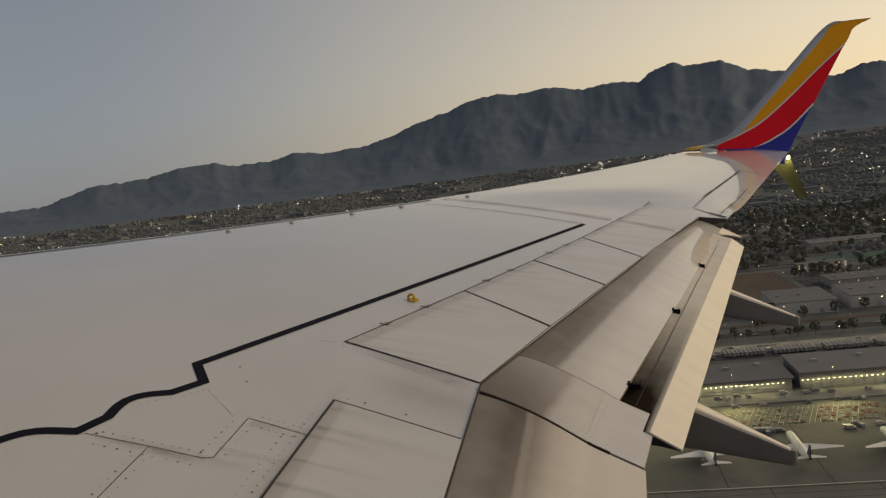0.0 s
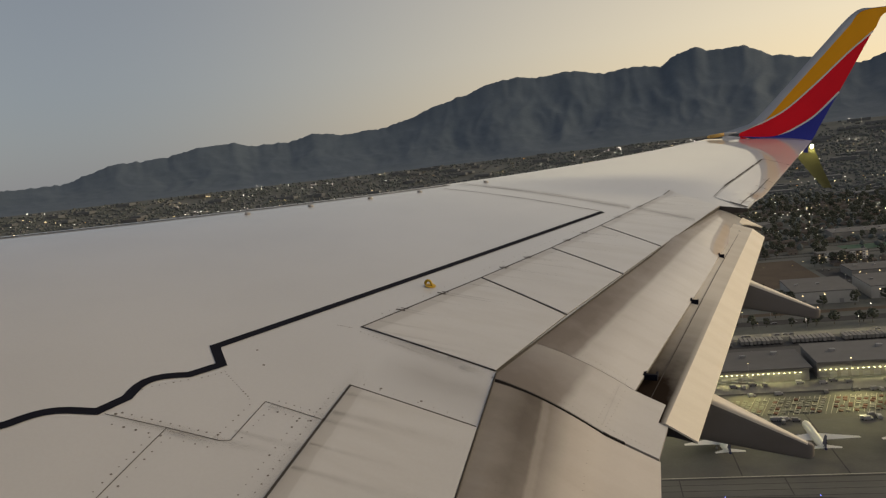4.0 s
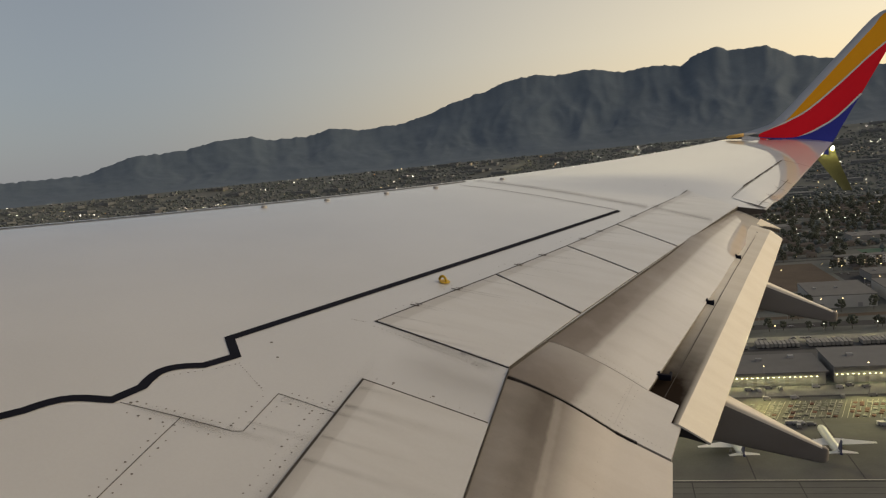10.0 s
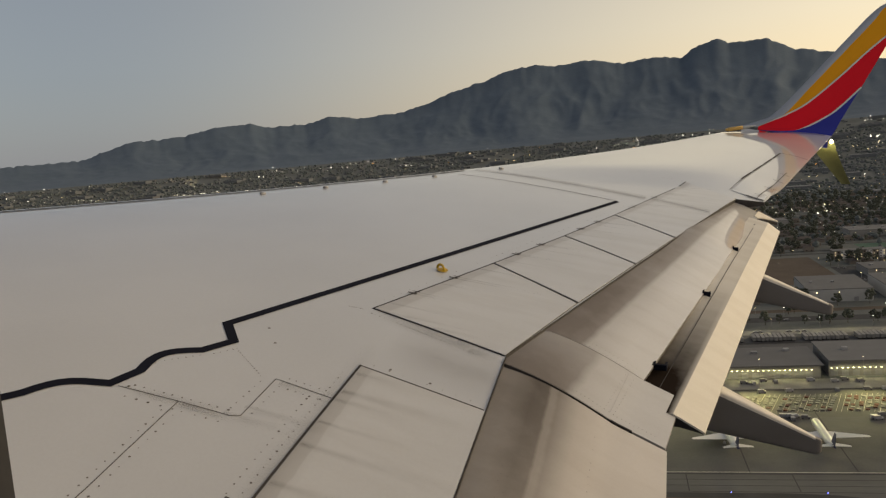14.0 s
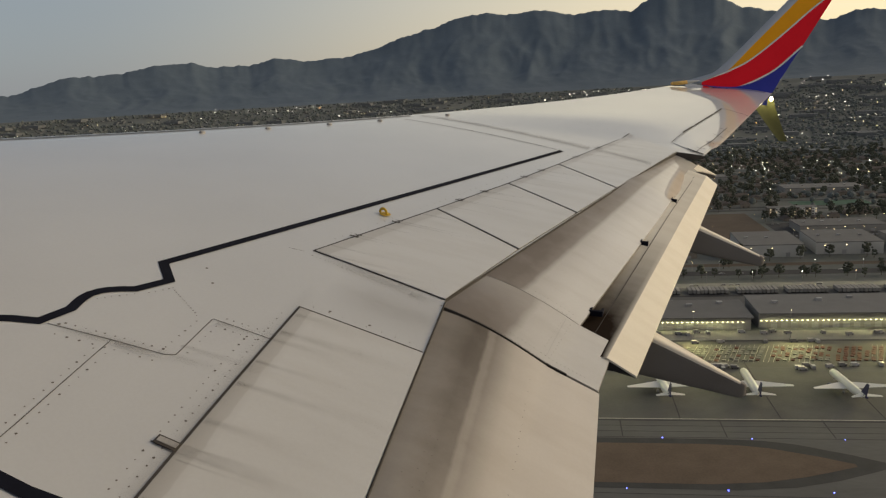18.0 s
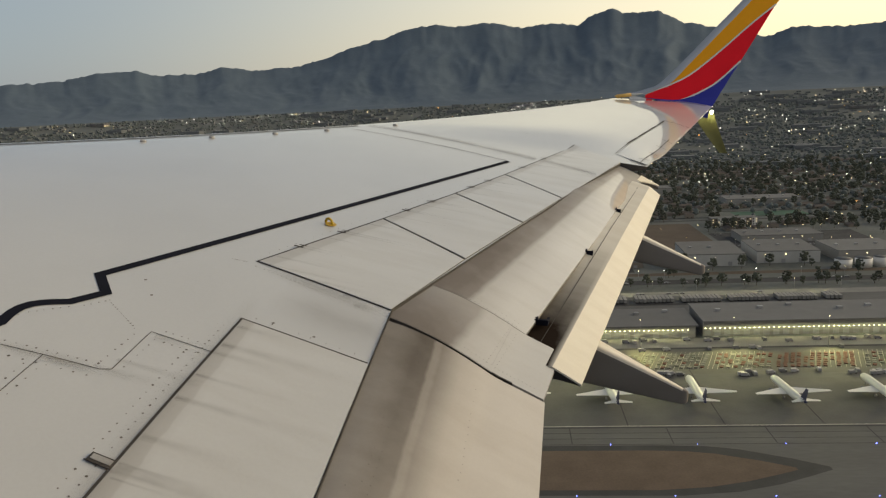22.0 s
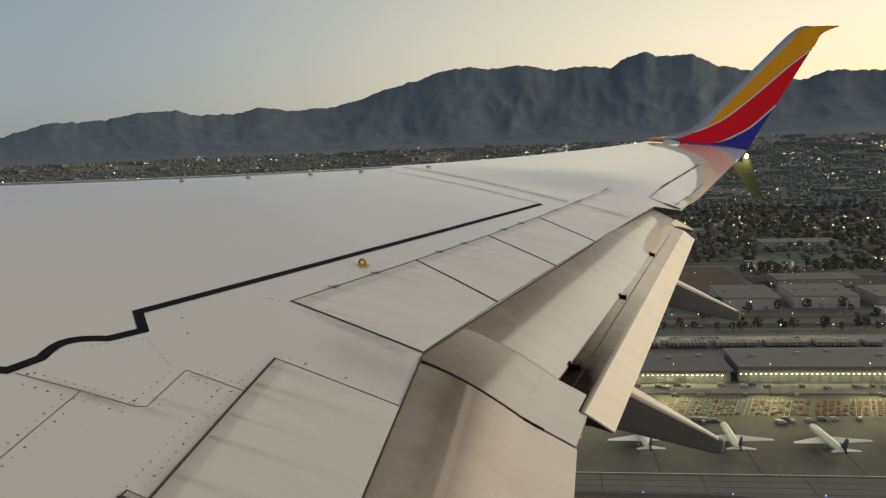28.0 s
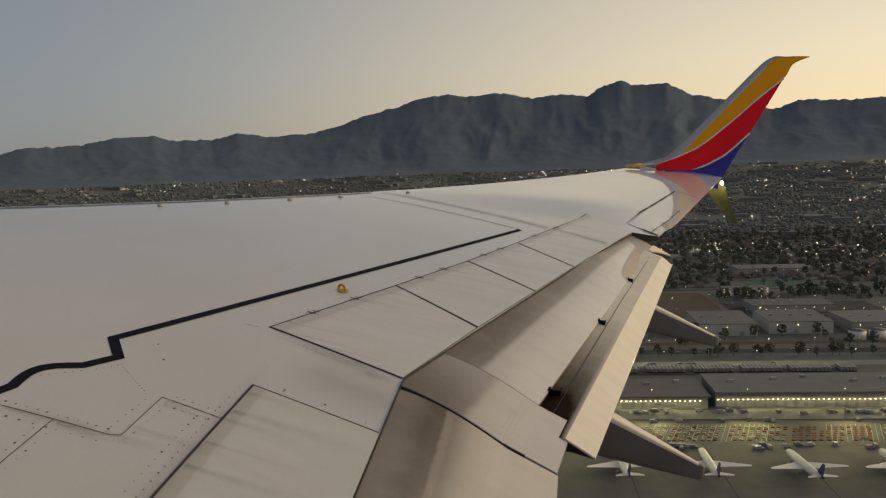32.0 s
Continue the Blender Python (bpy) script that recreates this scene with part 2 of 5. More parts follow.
M_GAP = mat("panel_gap_dark", (0.07, 0.06, 0.052), 0.7, grain=0.4, scale=9)
M_SEAM = mat("seam_grime", (0.085, 0.074, 0.064), 0.8, grain=0.4, scale=9)
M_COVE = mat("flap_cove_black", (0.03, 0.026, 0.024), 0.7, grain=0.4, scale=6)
M_STAIN = bpy.data.materials.new("oily_grime")
M_STAIN.use_nodes = True
snt = M_STAIN.node_tree
sb = snt.nodes["Principled BSDF"]
sb.inputs["Base Color"].default_value, sb.inputs["Roughness"].default_value = (0.17, 0.145, 0.12, 1), 0.6
stc = snt.nodes.new("ShaderNodeTexCoord")
ssep = snt.nodes.new("ShaderNodeSeparateXYZ")
snt.links.new(stc.outputs["UV"], ssep.inputs[0])
sno = node(snt, "ShaderNodeTexNoise", Scale=14.0, Detail=3.0)
snt.links.new(stc.outputs["Object"], sno.inputs[0])
along = maths(snt, "POWER", maths(snt, "SUBTRACT", 1.0, ssep.outputs[0]), 1.6)
across = maths(snt, "SUBTRACT", 1.0, maths(snt, "ABSOLUTE", maths(snt, "SUBTRACT", maths(snt, "MULTIPLY", ssep.outputs[1], 2.0), 1.0)))
snt.links.new(maths(snt, "MULTIPLY", maths(snt, "MULTIPLY", along, across), maths(snt, "MULTIPLY", sno.outputs[0], 0.36)), sb.inputs["Alpha"])
M_SMEAR = M_STAIN.copy()
M_SMEAR.name = "soft_grey_smear"
mnt = M_SMEAR.node_tree
mb = mnt.nodes["Principled BSDF"]
mb.inputs["Base Color"].default_value = (0.20, 0.19, 0.18, 1)
msep = next(n for n in mnt.nodes if n.type == "SEPXYZ")
mno = next(n for n in mnt.nodes if n.type == "TEX_NOISE")
mno.inputs["Scale"].default_value = 3.0
wide_ = maths(mnt, "SUBTRACT", 1.0, maths(mnt, "ABSOLUTE", maths(mnt, "SUBTRACT", maths(mnt, "MULTIPLY", msep.outputs[0], 2.0), 1.0)))
mnt.links.new(maths(mnt, "MULTIPLY", maths(mnt, "POWER", wide_, 1.6), maths(mnt, "MULTIPLY", mno.outputs[0], 0.48)), mb.inputs["Alpha"])
M_HAZE = M_SMEAR.copy()
M_HAZE.name = "faint_brown_haze"
hnt = M_HAZE.node_tree
hb = hnt.nodes["Principled BSDF"]
hb.inputs["Base Color"].default_value = (0.20, 0.175, 0.15, 1)
hsep = next(n for n in hnt.nodes if n.type == "SEPXYZ")
ends = maths(hnt, "MINIMUM", maths(hnt, "MULTIPLY", maths(hnt, "MULTIPLY", hsep.outputs[1], maths(hnt, "SUBTRACT", 1.0, hsep.outputs[1])), 4.0), 1.0)
hnt.links.new(maths(hnt, "MULTIPLY", hb.inputs["Alpha"].links[0].from_socket, maths(hnt, "MULTIPLY", ends, 0.74)), hb.inputs["Alpha"])
M_RIVET = mat("rivet_grime", (0.16, 0.14, 0.12), 0.5, grain=0.3, scale=20)
M_METAL = mat("bare_aluminium", (0.62, 0.63, 0.65), 0.28, metal=1.0, grain=0.2, scale=5)
M_HOOK = mat("yellow_anodised_hook", (0.62, 0.40, 0.02), 0.4, grain=0.2, scale=30)
M_YEL = mat("livery_yellow", (1.0, 0.43, 0.012), 0.55, grain=0.06, scale=3)
M_RED = mat("livery_red", (0.97, 0.010, 0.026), 0.55, grain=0.08, scale=3)
M_BLUE = mat("livery_blue", (0.04, 0.05, 0.36), 0.55, grain=0.1, scale=3)
for m in (M_YEL, M_RED, M_BLUE):
    m.node_tree.nodes["Principled BSDF"].inputs["Specular IOR Level"].default_value = 0.18
M_CAP = mat("pale_amber_cap", (0.85, 0.52, 0.14), 0.45, grain=0.1, scale=8)
M_SILVER = mat("livery_silver", (0.40, 0.44, 0.50), 0.35, metal=0.3, grain=0.1, scale=4)
M_WHITE = mat("livery_white_line", (0.78, 0.76, 0.70), 0.35, grain=0.08, scale=6)
M_STRAKE = mat("strake_olive_paint", (0.30, 0.29, 0.12), 0.4, grain=0.25, scale=6)
M_NAV = mat("wingtip_lamp", (1, 0.95, 0.6), 0.3, emit=((1.0, 0.92, 0.55), 60.0))
M_CABIN = mat("cabin_wall_liner", (0.05, 0.05, 0.055), 0.8, grain=0.2, scale=20)
M_SKIN = mat("fuselage_blue_paint", (0.03, 0.05, 0.22), 0.3, grain=0.1, scale=2, coat=0.6)


# ---------------------------------------------------------------- building helpers
def part(name, bm, material, parent, label="", smooth=False):
    me = bpy.data.meshes.new(name)
    bm.to_mesh(me)
    bm.free()
    for m in material if isinstance(material, (list, tuple)) else (material,):
        me.materials.append(m)
    if smooth:
        for p in me.polygons:
            p.use_smooth = True
    ob = new(name, me)
    if parent is not None:
        ob.parent = parent
    if label:
        ob["label"] = label
    return ob


def grid(fn, nu, nv, thick=0.0, bm=None):
    """A surface from fn(u, v) with u, v from 0 to 1 and, if thick, an underside and rims."""
    bm = bm or bmesh.new()
    uv = bm.loops.layers.uv.get("UVMap") or bm.loops.layers.uv.new("UVMap")
    top = [[bm.verts.new(fn(i / nu, j / nv)) for j in range(nv + 1)] for i in range(nu + 1)]

    def face(vs, uvs):
        f = bm.faces.new(vs)
        f.smooth = True
        for lp, c in zip(f.loops, uvs):
            lp[uv].uv = c
        return f

    for i in range(nu):
        for j in range(nv):
            c = [(i / nu, j / nv), ((i + 1) / nu, j / nv), ((i + 1) / nu, (j + 1) / nv), (i / nu, (j + 1) / nv)]
            face((top[i][j], top[i + 1][j], top[i + 1][j + 1], top[i][j + 1]), c)
    if thick:
        low = [[bm.verts.new(v.co - Vector((0, 0, thick))) for v in row] for row in top]
        for i in range(nu):
            for j in range(nv):
                face((low[i][j + 1], low[i + 1][j + 1], low[i + 1][j], low[i][j]), [(0.9, 0.5)] * 4)
        top = [[bm.verts.new(v.co) for v in row] for row in top]
        rim = [top[i][0] for i in range(nu + 1)] + [top[nu][j] for j in range(1, nv + 1)] + [top[i][nv] for i in range(nu - 1, -1, -1)] + [top[0][j] for j in range(nv - 1, 0, -1)]
        und = [low[i][0] for i in range(nu + 1)] + [low[nu][j] for j in range(1, nv + 1)] + [low[i][nv] for i in range(nu - 1, -1, -1)] + [low[0][j] for j in range(nv - 1, 0, -1)]
        inner = set(top[i][j] for i in range(1, nu) for j in range(1, nv))
        for k in range(len(rim)):
            n = (k + 1) % len(rim)
            f = face((rim[n], rim[k], und[k], und[n]), [(0.5, 0.5)] * 4)
            f.smooth = False
        bmesh.ops.delete(bm, geom=list(inner), context="VERTS")
    return bm


def box(bm, x0, x1, y0, y1, z0, z1, index=0):
    v = [bm.verts.new(p) for p in ((x0, y0, z0), (x1, y0, z0), (x1, y1, z0), (x0, y1, z0), (x0, y0, z1), (x1, y0, z1), (x1, y1, z1), (x0, y1, z1))]
    for q in ((3, 2, 1, 0), (4, 5, 6, 7), (0, 1, 5, 4), (1, 2, 6, 5), (2, 3, 7, 6), (3, 0, 4, 7)):
        bm.faces.new([v[k] for k in q]).material_index = index
    return v


def tube(bm, a, b, r0, r1, n=8, caps=True):
    a, b = Vector(a), Vector(b)
    d = (b - a).normalized()
    s = d.orthogonal().normalized()
    w = d.cross(s)
    ra = [bm.verts.new(a + (s * math.cos(k * math.tau / n) + w * math.sin(k * math.tau / n)) * r0) for k in range(n)]
    rb = [bm.verts.new(b + (s * math.cos(k * math.tau / n) + w * math.sin(k * math.tau / n)) * r1) for k in range(n)]
    for k in range(n):
        bm.faces.new((ra[k], ra[(k + 1) % n], rb[(k + 1) % n], rb[k])).smooth = True
    if caps:
        bm.faces.new(ra[::-1])
        bm.faces.new(rb)


def ease(a, b, t):
    return a + (b - a) * t


# ---------------------------------------------------------------- the airliner's wing
def le_x(y):
    return -0.04 - 0.545 * (15.1 - y)


def aft_x(y):
    return -1.1 + 0.264 * (y - 4.3)


def le_z(y):
    return ((0.000104 * y + 0.001613) * y + 0.004063) * y - 0.688768


def aft_z(y):
    return (-0.001776 * y + 0.15874) * y - 1.969749


def tip_z(y):
    """Height of the trailing edge outboard of the flaps, bowed up by the load."""
    return -0.752 + 0.131 * (y - 9.2)


def top_z(x, y):
    """Height of the wing's upper skin."""
    u = (x - le_x(y)) / (aft_x(y) - le_x(y))
    z0, z1 = le_z(y), aft_z(y)
    inner = z0 + (z1 - z0) * (0 if u < 0 else u ** 1.4 if u < 1 else 1 + 1.4 * (u - 1))
    if y < 9.2:
        return inner
    # outboard of the flaps the skin is flat in front and falls off towards the aileron
    t = min(1.0, (y - 9.2) / 0.9)
    u = max(0.0, (x - le_x(y)) / (edge_x(y) - le_x(y)))
    return ease(inner, z0 + (tip_z(y) - z0) * min(1.3, u) ** 5, t * t * (3 - 2 * t))


def edge_x(y):
    """Where the fixed upper skin ends: in front of the flaps, or at the trailing edge outboard of them."""
    if y < 4.3:
        return -1.1 + 0.105 * (4.3 - y)
    if y < 8.97:
        return aft_x(y)
    return ease(0.42, 1.62, (y - 8.97) / (14.95 - 8.97))


def on_skin(x, y, up=0.0):
    return Vector((x, y, top_z(x, y) + up))


air = tagged(new("airliner"), "white and grey jet airliner in flight, flaps extended", "airplane")
air.matrix_world = AIR

# wing box: spanwise stations, chordwise profile with a rounded nose and an underside
stations = sorted(set([0.3 + 0.35 * k for k in range(12)] + [4.299, 4.301, 8.96, 8.975] + [4.6 + 0.4 * k for k in range(26)] + [14.75, 14.95]))
bm = bmesh.new()
rings = []
for y in stations:
    x0, x1 = le_x(y), edge_x(y)
    chord = x1 - x0
    h = 0.075 * chord
    ring = []
    for k in range(29):
        u = (k / 28) ** 1.5
        ring.append(on_skin(x0 + chord * u, y))
    for k in range(7):  # underside, from the rear edge to the nose
        u = 1 - k / 6
        drop = (0.035 if y < 9 else 0.012) + h * 1.9 * math.sin(math.pi * min(1, u * 0.94 + 0.06)) ** 0.6 * (0.35 + 0.65 * (1 - u))
        ring.append(on_skin(x0 + chord * u, y) - Vector((0, 0, drop)))
    nose = on_skin(x0, y)
    low = ring[-1]
    for k in range(1, 7):
        a = math.pi * k / 7
        mid = (nose + low) / 2
        r = (nose - low).length / 2
        ring.append(mid + Vector((-math.sin(a) * r * 1.35, 0, -math.cos(a) * r)))
    rings.append([bm.verts.new(p) for p in ring])
for y, a, b in zip(stations, rings, rings[1:]):
    n = len(a)
    for k in range(n):
        f = bm.faces.new((a[k], a[(k + 1) % n], b[(k + 1) % n], b[k]))
        f.smooth = not (26 < k < 30)
        # rear faces ahead of the flaps are coloured dark, as if shaded
        f.material_index = 1 if k >= 36 else 2 if (k == 28 and y < 8.99) or (27 <= k <= 30 and abs(y - 8.96) < 0.001) else 0
bm.faces.new(rings[-1])
bm.faces.new(rings[0][::-1])
bmesh.ops.recalc_face_normals(bm, faces=bm.faces)
wing = part("wing", bm, [M_WING, M_METAL, M_GAP], air, "pale grey swept wing skin with a bare metal leading edge")


def strip(points, width, up, bm=None, taper=None):
    """A flat ribbon that follows the wing skin through points (x, y), width to both sides."""
    bm = bm or bmesh.new()
    dense = []
    for (xa, ya), (xb, yb) in zip(points, points[1:]):
        n = max(1, int(math.hypot(xb - xa, yb - ya) / 0.12))
        dense += [(ease(xa, xb, k / n), ease(ya, yb, k / n)) for k in range(n)]
    dense.append(points[-1])
    left, right = [], []
    for k, (x, y) in enumerate(dense):
        p0, p2 = dense[max(0, k - 1)], dense[min(len(dense) - 1, k + 1)]
        d0 = Vector((x - p0[0], y - p0[1])).normalized() if k else None
        d1 = Vector((p2[0] - x, p2[1] - y)).normalized() if k < len(dense) - 1 else None
        d0, d1 = d0 or d1, d1 or d0
        n0 = Vector((-d0.y, d0.x))
        n1 = Vector((-d1.y, d1.x))
        m = (n0 + n1).normalized()
        w = width / 2 / max(0.4, m.dot(n0))
        left.append(bm.verts.new(on_skin(x + m.x * w, y + m.y * w, up)))
        right.append(bm.verts.new(on_skin(x - m.x * w, y - m.y * w, up)))
    for k in range(len(dense) - 1):
        f = bm.faces.new((left[k], left[k + 1], right[k + 1], right[k]))
        f.normal_update()
        if f.normal.z < 0:
            f.normal_flip()
    return bm


def arc(p, q, bulge, n=7):
    """Points on a bow from p to q, bulging to the side."""
    p, q = Vector(p), Vector(q)
    side = Vector((-(q - p).y, (q - p).x)) * bulge
    return [tuple(ease(p, q, k / n) + side * math.sin(math.pi * k / n)) for k in range(n + 1)]


part("slat_line", strip([(le_x(y) + 0.11, y) for y in (2.5, 4, 5.5, 7, 8.5, 9.3)], 0.05, 0.005), M_SEAM, wing, "dark line behind the leading edge slats")

# black walkway line with its stepped and scalloped inner end
line = [(-1.02, 8.2), (-2.655, 3.745), (-2.503, 3.588), (-2.585, 3.41)] + arc((-2.60, 3.40), (-2.71, 3.07), -0.22)[1:] + [(-2.75, 2.9)] + arc((-2.76, 2.89), (-3.02, 2.62), -0.16)[1:] + [(-3.25, 2.2)]
part("walkway_line", strip(line, 0.058, 0.003), M_BLACK, wing, "black painted no-step boundary line")
part("walkway_line", strip([(-2.25, 2.05), (-2.02, 2.045), (-1.75, 2.07), (-1.5, 2.1)], 0.06, 0.006), M_BLACK, wing, "black painted no-step boundary line")
part("seam", strip([(-1.02, 8.2), (-1.6, 8.42), (-3.05, 8.95)], 0.013, 0.005), M_GAP, wing)

# grimy chordwise joint
def smear(pts, width, up):
    def fn(u, v):
        k = min(len(pts) - 2, int(v * (len(pts) - 1)))
        f = v * (len(pts) - 1) - k
        x, y = ease(pts[k][0], pts[k + 1][0], f), ease(pts[k][1], pts[k + 1][1], f)
        return on_skin(x, y + width * (u - 0.5), up)
    return grid(fn, 2, 24)


part("skin_joint", smear([(-2.98, 9.40), (-2.1, 9.05), (-1.2, 8.68), (-0.77, 8.50)], 0.30, 0.006), M_SMEAR, wing, "grimy chordwise skin joint")
part("skin_joint", smear([(-0.70, 8.47), (-0.3, 8.30), (-0.1, 8.21)], 0.24, 0.0135), M_SMEAR, wing, "grimy smear across a spoiler")
part("skin_joint", strip([(-2.98, 9.40), (-2.1, 9.05), (-1.2, 8.68), (-0.77, 8.50)], 0.012, 0.0075), M_JOINT, wing, "thin chordwise skin joint")
for a, b in (((-2.38, 2.957), (-2.306, 2.298)), ((-2.705, 2.905), (-2.38, 2.957)), ((-2.38, 2.957), (-2.11, 2.993)), ((-2.11, 2.993), (-2.065, 3.02)), ((-2.065, 3.02), (-2.095, 3.38)), ((-2.095, 3.383), (-1.757, 3.385)), ((-2.306, 2.298), (-2.25, 1.6))):
    wide = 0.0042 if b[1] < 3.0 or a[0] > -2.12 else 0.003
    part("seam", strip([a, b], wide, 0.002), M_SEAM, wing)


def panel(name, c00, c10, c11, c01, m, up, thick, parent, label="", nu=6, nv=10):
    """A plate on the wing skin; corners (x, y): front inner, rear inner, rear outer, front outer."""
    def fn(u, v):
        x = ease(ease(c00[0], c10[0], u), ease(c01[0], c11[0], u), v)
        y = ease(ease(c00[1], c10[1], u), ease(c01[1], c11[1], u), v)
        return on_skin(x, y, up)
    return part(name, grid(fn, nu, nv, thick), m, parent, label)


# spoilers: four outboard plates over a dark seal, and the ground spoiler inboard
sp_front = [(-2.02, 4.42), (-1.59, 5.65), (-1.25, 6.66), (-0.96, 7.6), (-0.42, 9.5)]
sp_rear = [(-1.10, 4.30), (-0.86, 5.28), (-0.59, 6.28), (-0.355, 7.16), (0.14, 8.95)]
for k in range(4):
    a, b, c, d = (Vector(p) for p in (sp_front[k], sp_rear[k], sp_rear[k + 1], sp_front[k + 1]))
    g = (c - b).normalized() * 0.014
    h = (b - a).normalized() * 0.010
    gi = g * (0.3 if k == 0 else 1.0)
    panel("spoiler_seal", a - h * 1.1 - g * (0.05 if k == 0 else 0.0), b - g * (0.05 if k == 0 else 0.0) - h * 0.3, c - h * 0.3, d - h * 1.1, M_GAP, 0.0045, 0.003, wing, "dark seal under a spoiler", 12, 16)
    sp = panel("spoiler", a + gi + h, b + gi - h * 0.3, c - g - h * 0.3, d - g + h, M_SPOILER, 0.010, 0.004, air, "pale grey spoiler panel with oily streaks, closed", 12, 16)
    for f in (0.28, 0.62) if k < 3 else (0.2, 0.5):
        p = ease(a, d, f)
        bm = strip([(p.x - 0.028, p.y + 0.004), (p.x + 0.035, p.y + 0.012)], 0.02, 0.013)
        part("hinge", bm, M_GAP, sp)
        q = ease(a, d, f + 0.03)
        part("hinge", strip([(q.x - 0.02, q.y + 0.004), (q.x + 0.03, q.y + 0.012)], 0.011, 0.013), M_GAP, sp)
panel("spoiler_seal", (-1.786, 3.750), (-1.045, 3.718), (-0.805, 1.4), (-1.632, 1.4), M_GAP, 0.0045, 0.003, wing, "dark seal round the inner spoiler", 8, 20)
panel("inner_spoiler", (-1.768, 3.732), (-1.037, 3.700), (-0.80, 1.4), (-1.616, 1.4), M_SPOILER, 0.009, 0.004, air, "pale grey inboard spoiler panel with oily streaks", 6, 14)
panel("hinge_pocket", (-1.80, 2.528), (-1.69, 2.528), (-1.69, 2.478), (-1.80, 2.478), M_GAP, 0.0105, 0.005, air, "dark hinge pocket", 2, 2)
panel("hinge_arm", (-1.79, 2.520), (-1.70, 2.520), (-1.70, 2.492), (-1.79, 2.492), M_JOINT, 0.0125, 0.002, air, "dirty metal hinge arm", 2, 2)



def disc(bm, c, r, n=6, up=0.004):
    vs = [bm.verts.new(on_skin(c[0] + r * math.cos(k * math.tau / n), c[1] + r * math.sin(k * math.tau / n), up)) for k in range(n)]
    bm.faces.new(vs)


def haze(pts, width, up):
    """Like smear, but spread to both sides along the chord."""
    def fn(u, v):
        k = min(len(pts) - 2, int(v * (len(pts) - 1)))
        f = v * (len(pts) - 1) - k
        return on_skin(ease(pts[k][0], pts[k + 1][0], f) + width * (u - 0.5), ease(pts[k][1], pts[k + 1][1], f), up)
    return grid(fn, 2, 24)


part("grime_haze", haze([(-1.805, 4.0), (-1.60, 1.2)], 0.17, 0.0142), M_HAZE, wing, "soft brown grime along the spoiler's front")
part("grime_haze", smear([(-1.95, 4.37), (-1.5, 4.30), (-1.08, 4.23)], 0.20, 0.0075), M_HAZE, wing, "soft brown grime beside the spoiler")
part("grime_haze", smear([(-1.75, 4.08), (-0.75, 3.98)], 0.62, 0.0060), M_HAZE, wing, "faint brown grime between the spoilers")
part("grime_haze", smear([(-2.62, 2.91), (-2.38, 2.95), (-2.10, 2.985)], 0.12, 0.0045), M_HAZE, wing, "soft brown grime along a skin seam")

# dark strips added over the fixed skin's rear rim, which the sun would brighten
part("rear_lip", grid(lambda u, v: on_skin(edge_x(ease(1.3, 4.29, v)) + 0.008, ease(1.3, 4.29, v), 0.011 - 0.02 * u), 1, 20), M_LIP, wing, "dark strip added over the skin's rear rim")

part("rear_lip", grid(lambda u, v: on_skin(edge_x(ease(4.30, 8.96, v)) + 0.005, ease(4.30, 8.96, v), 0.012 - 0.03 * u), 1, 30), M_LIP, wing, "dark strip added over the rear rim under the spoilers")

# grime streaks that trail aft from hinges, corners and fasteners
rnd = random.Random(14)
heads = [(ease(-1.755, -1.61, f), ease(3.69, 1.5, f), rnd.uniform(0.35, 1.0), rnd.uniform(0.035, 0.09)) for f in [0.02 + 0.96 * k / 22 for k in range(23) if k % 5 in (0, 2)]]
heads += [(-2.14, 2.985, 0.42, 0.07), (-2.36, 2.93, 0.30, 0.05), (-2.05, 3.34, 0.30, 0.06), (-1.76, 3.37, 0.45, 0.06), (-1.66, 2.44, 0.55, 0.025), (-1.70, 2.47, 0.75, 0.05), (-1.68, 2.52, 0.4, 0.03), (-2.05, 3.36, 0.3, 0.04), (-2.08, 3.08, 0.55, 0.06), (-2.34, 2.93, 0.4, 0.05), (-2.66, 2.9, 0.35, 0.04), (-1.98, 4.40, 0.8, 0.04), (-1.7, 4.36, 0.55, 0.05), (-1.4, 4.30, 0.3, 0.10), (-1.3, 4.22, 0.2, 0.12)]
for k in range(4):
    for f in (0.1, 0.28, 0.31, 0.5, 0.62, 0.65, 0.85):
        a, d = sp_front[k], sp_front[k + 1]
        heads.append((ease(a[0], d[0], f) + 0.02, ease(a[1], d[1], f), rnd.uniform(0.25, 0.7), rnd.uniform(0.02, 0.05)))
bm = bmesh.new()
for x, y, ln, wd in heads:
    grid(lambda u, v: on_skin(x + ln * u, y + 0.10 * ln * u + wd * (v - 0.5) * (0.6 + 1.2 * u), 0.0125), 5, 2, bm=bm)
tagged(part("grime", bm, M_STAIN, wing, "grimy streaks trailing from hinges and seams"), kind="stuff")


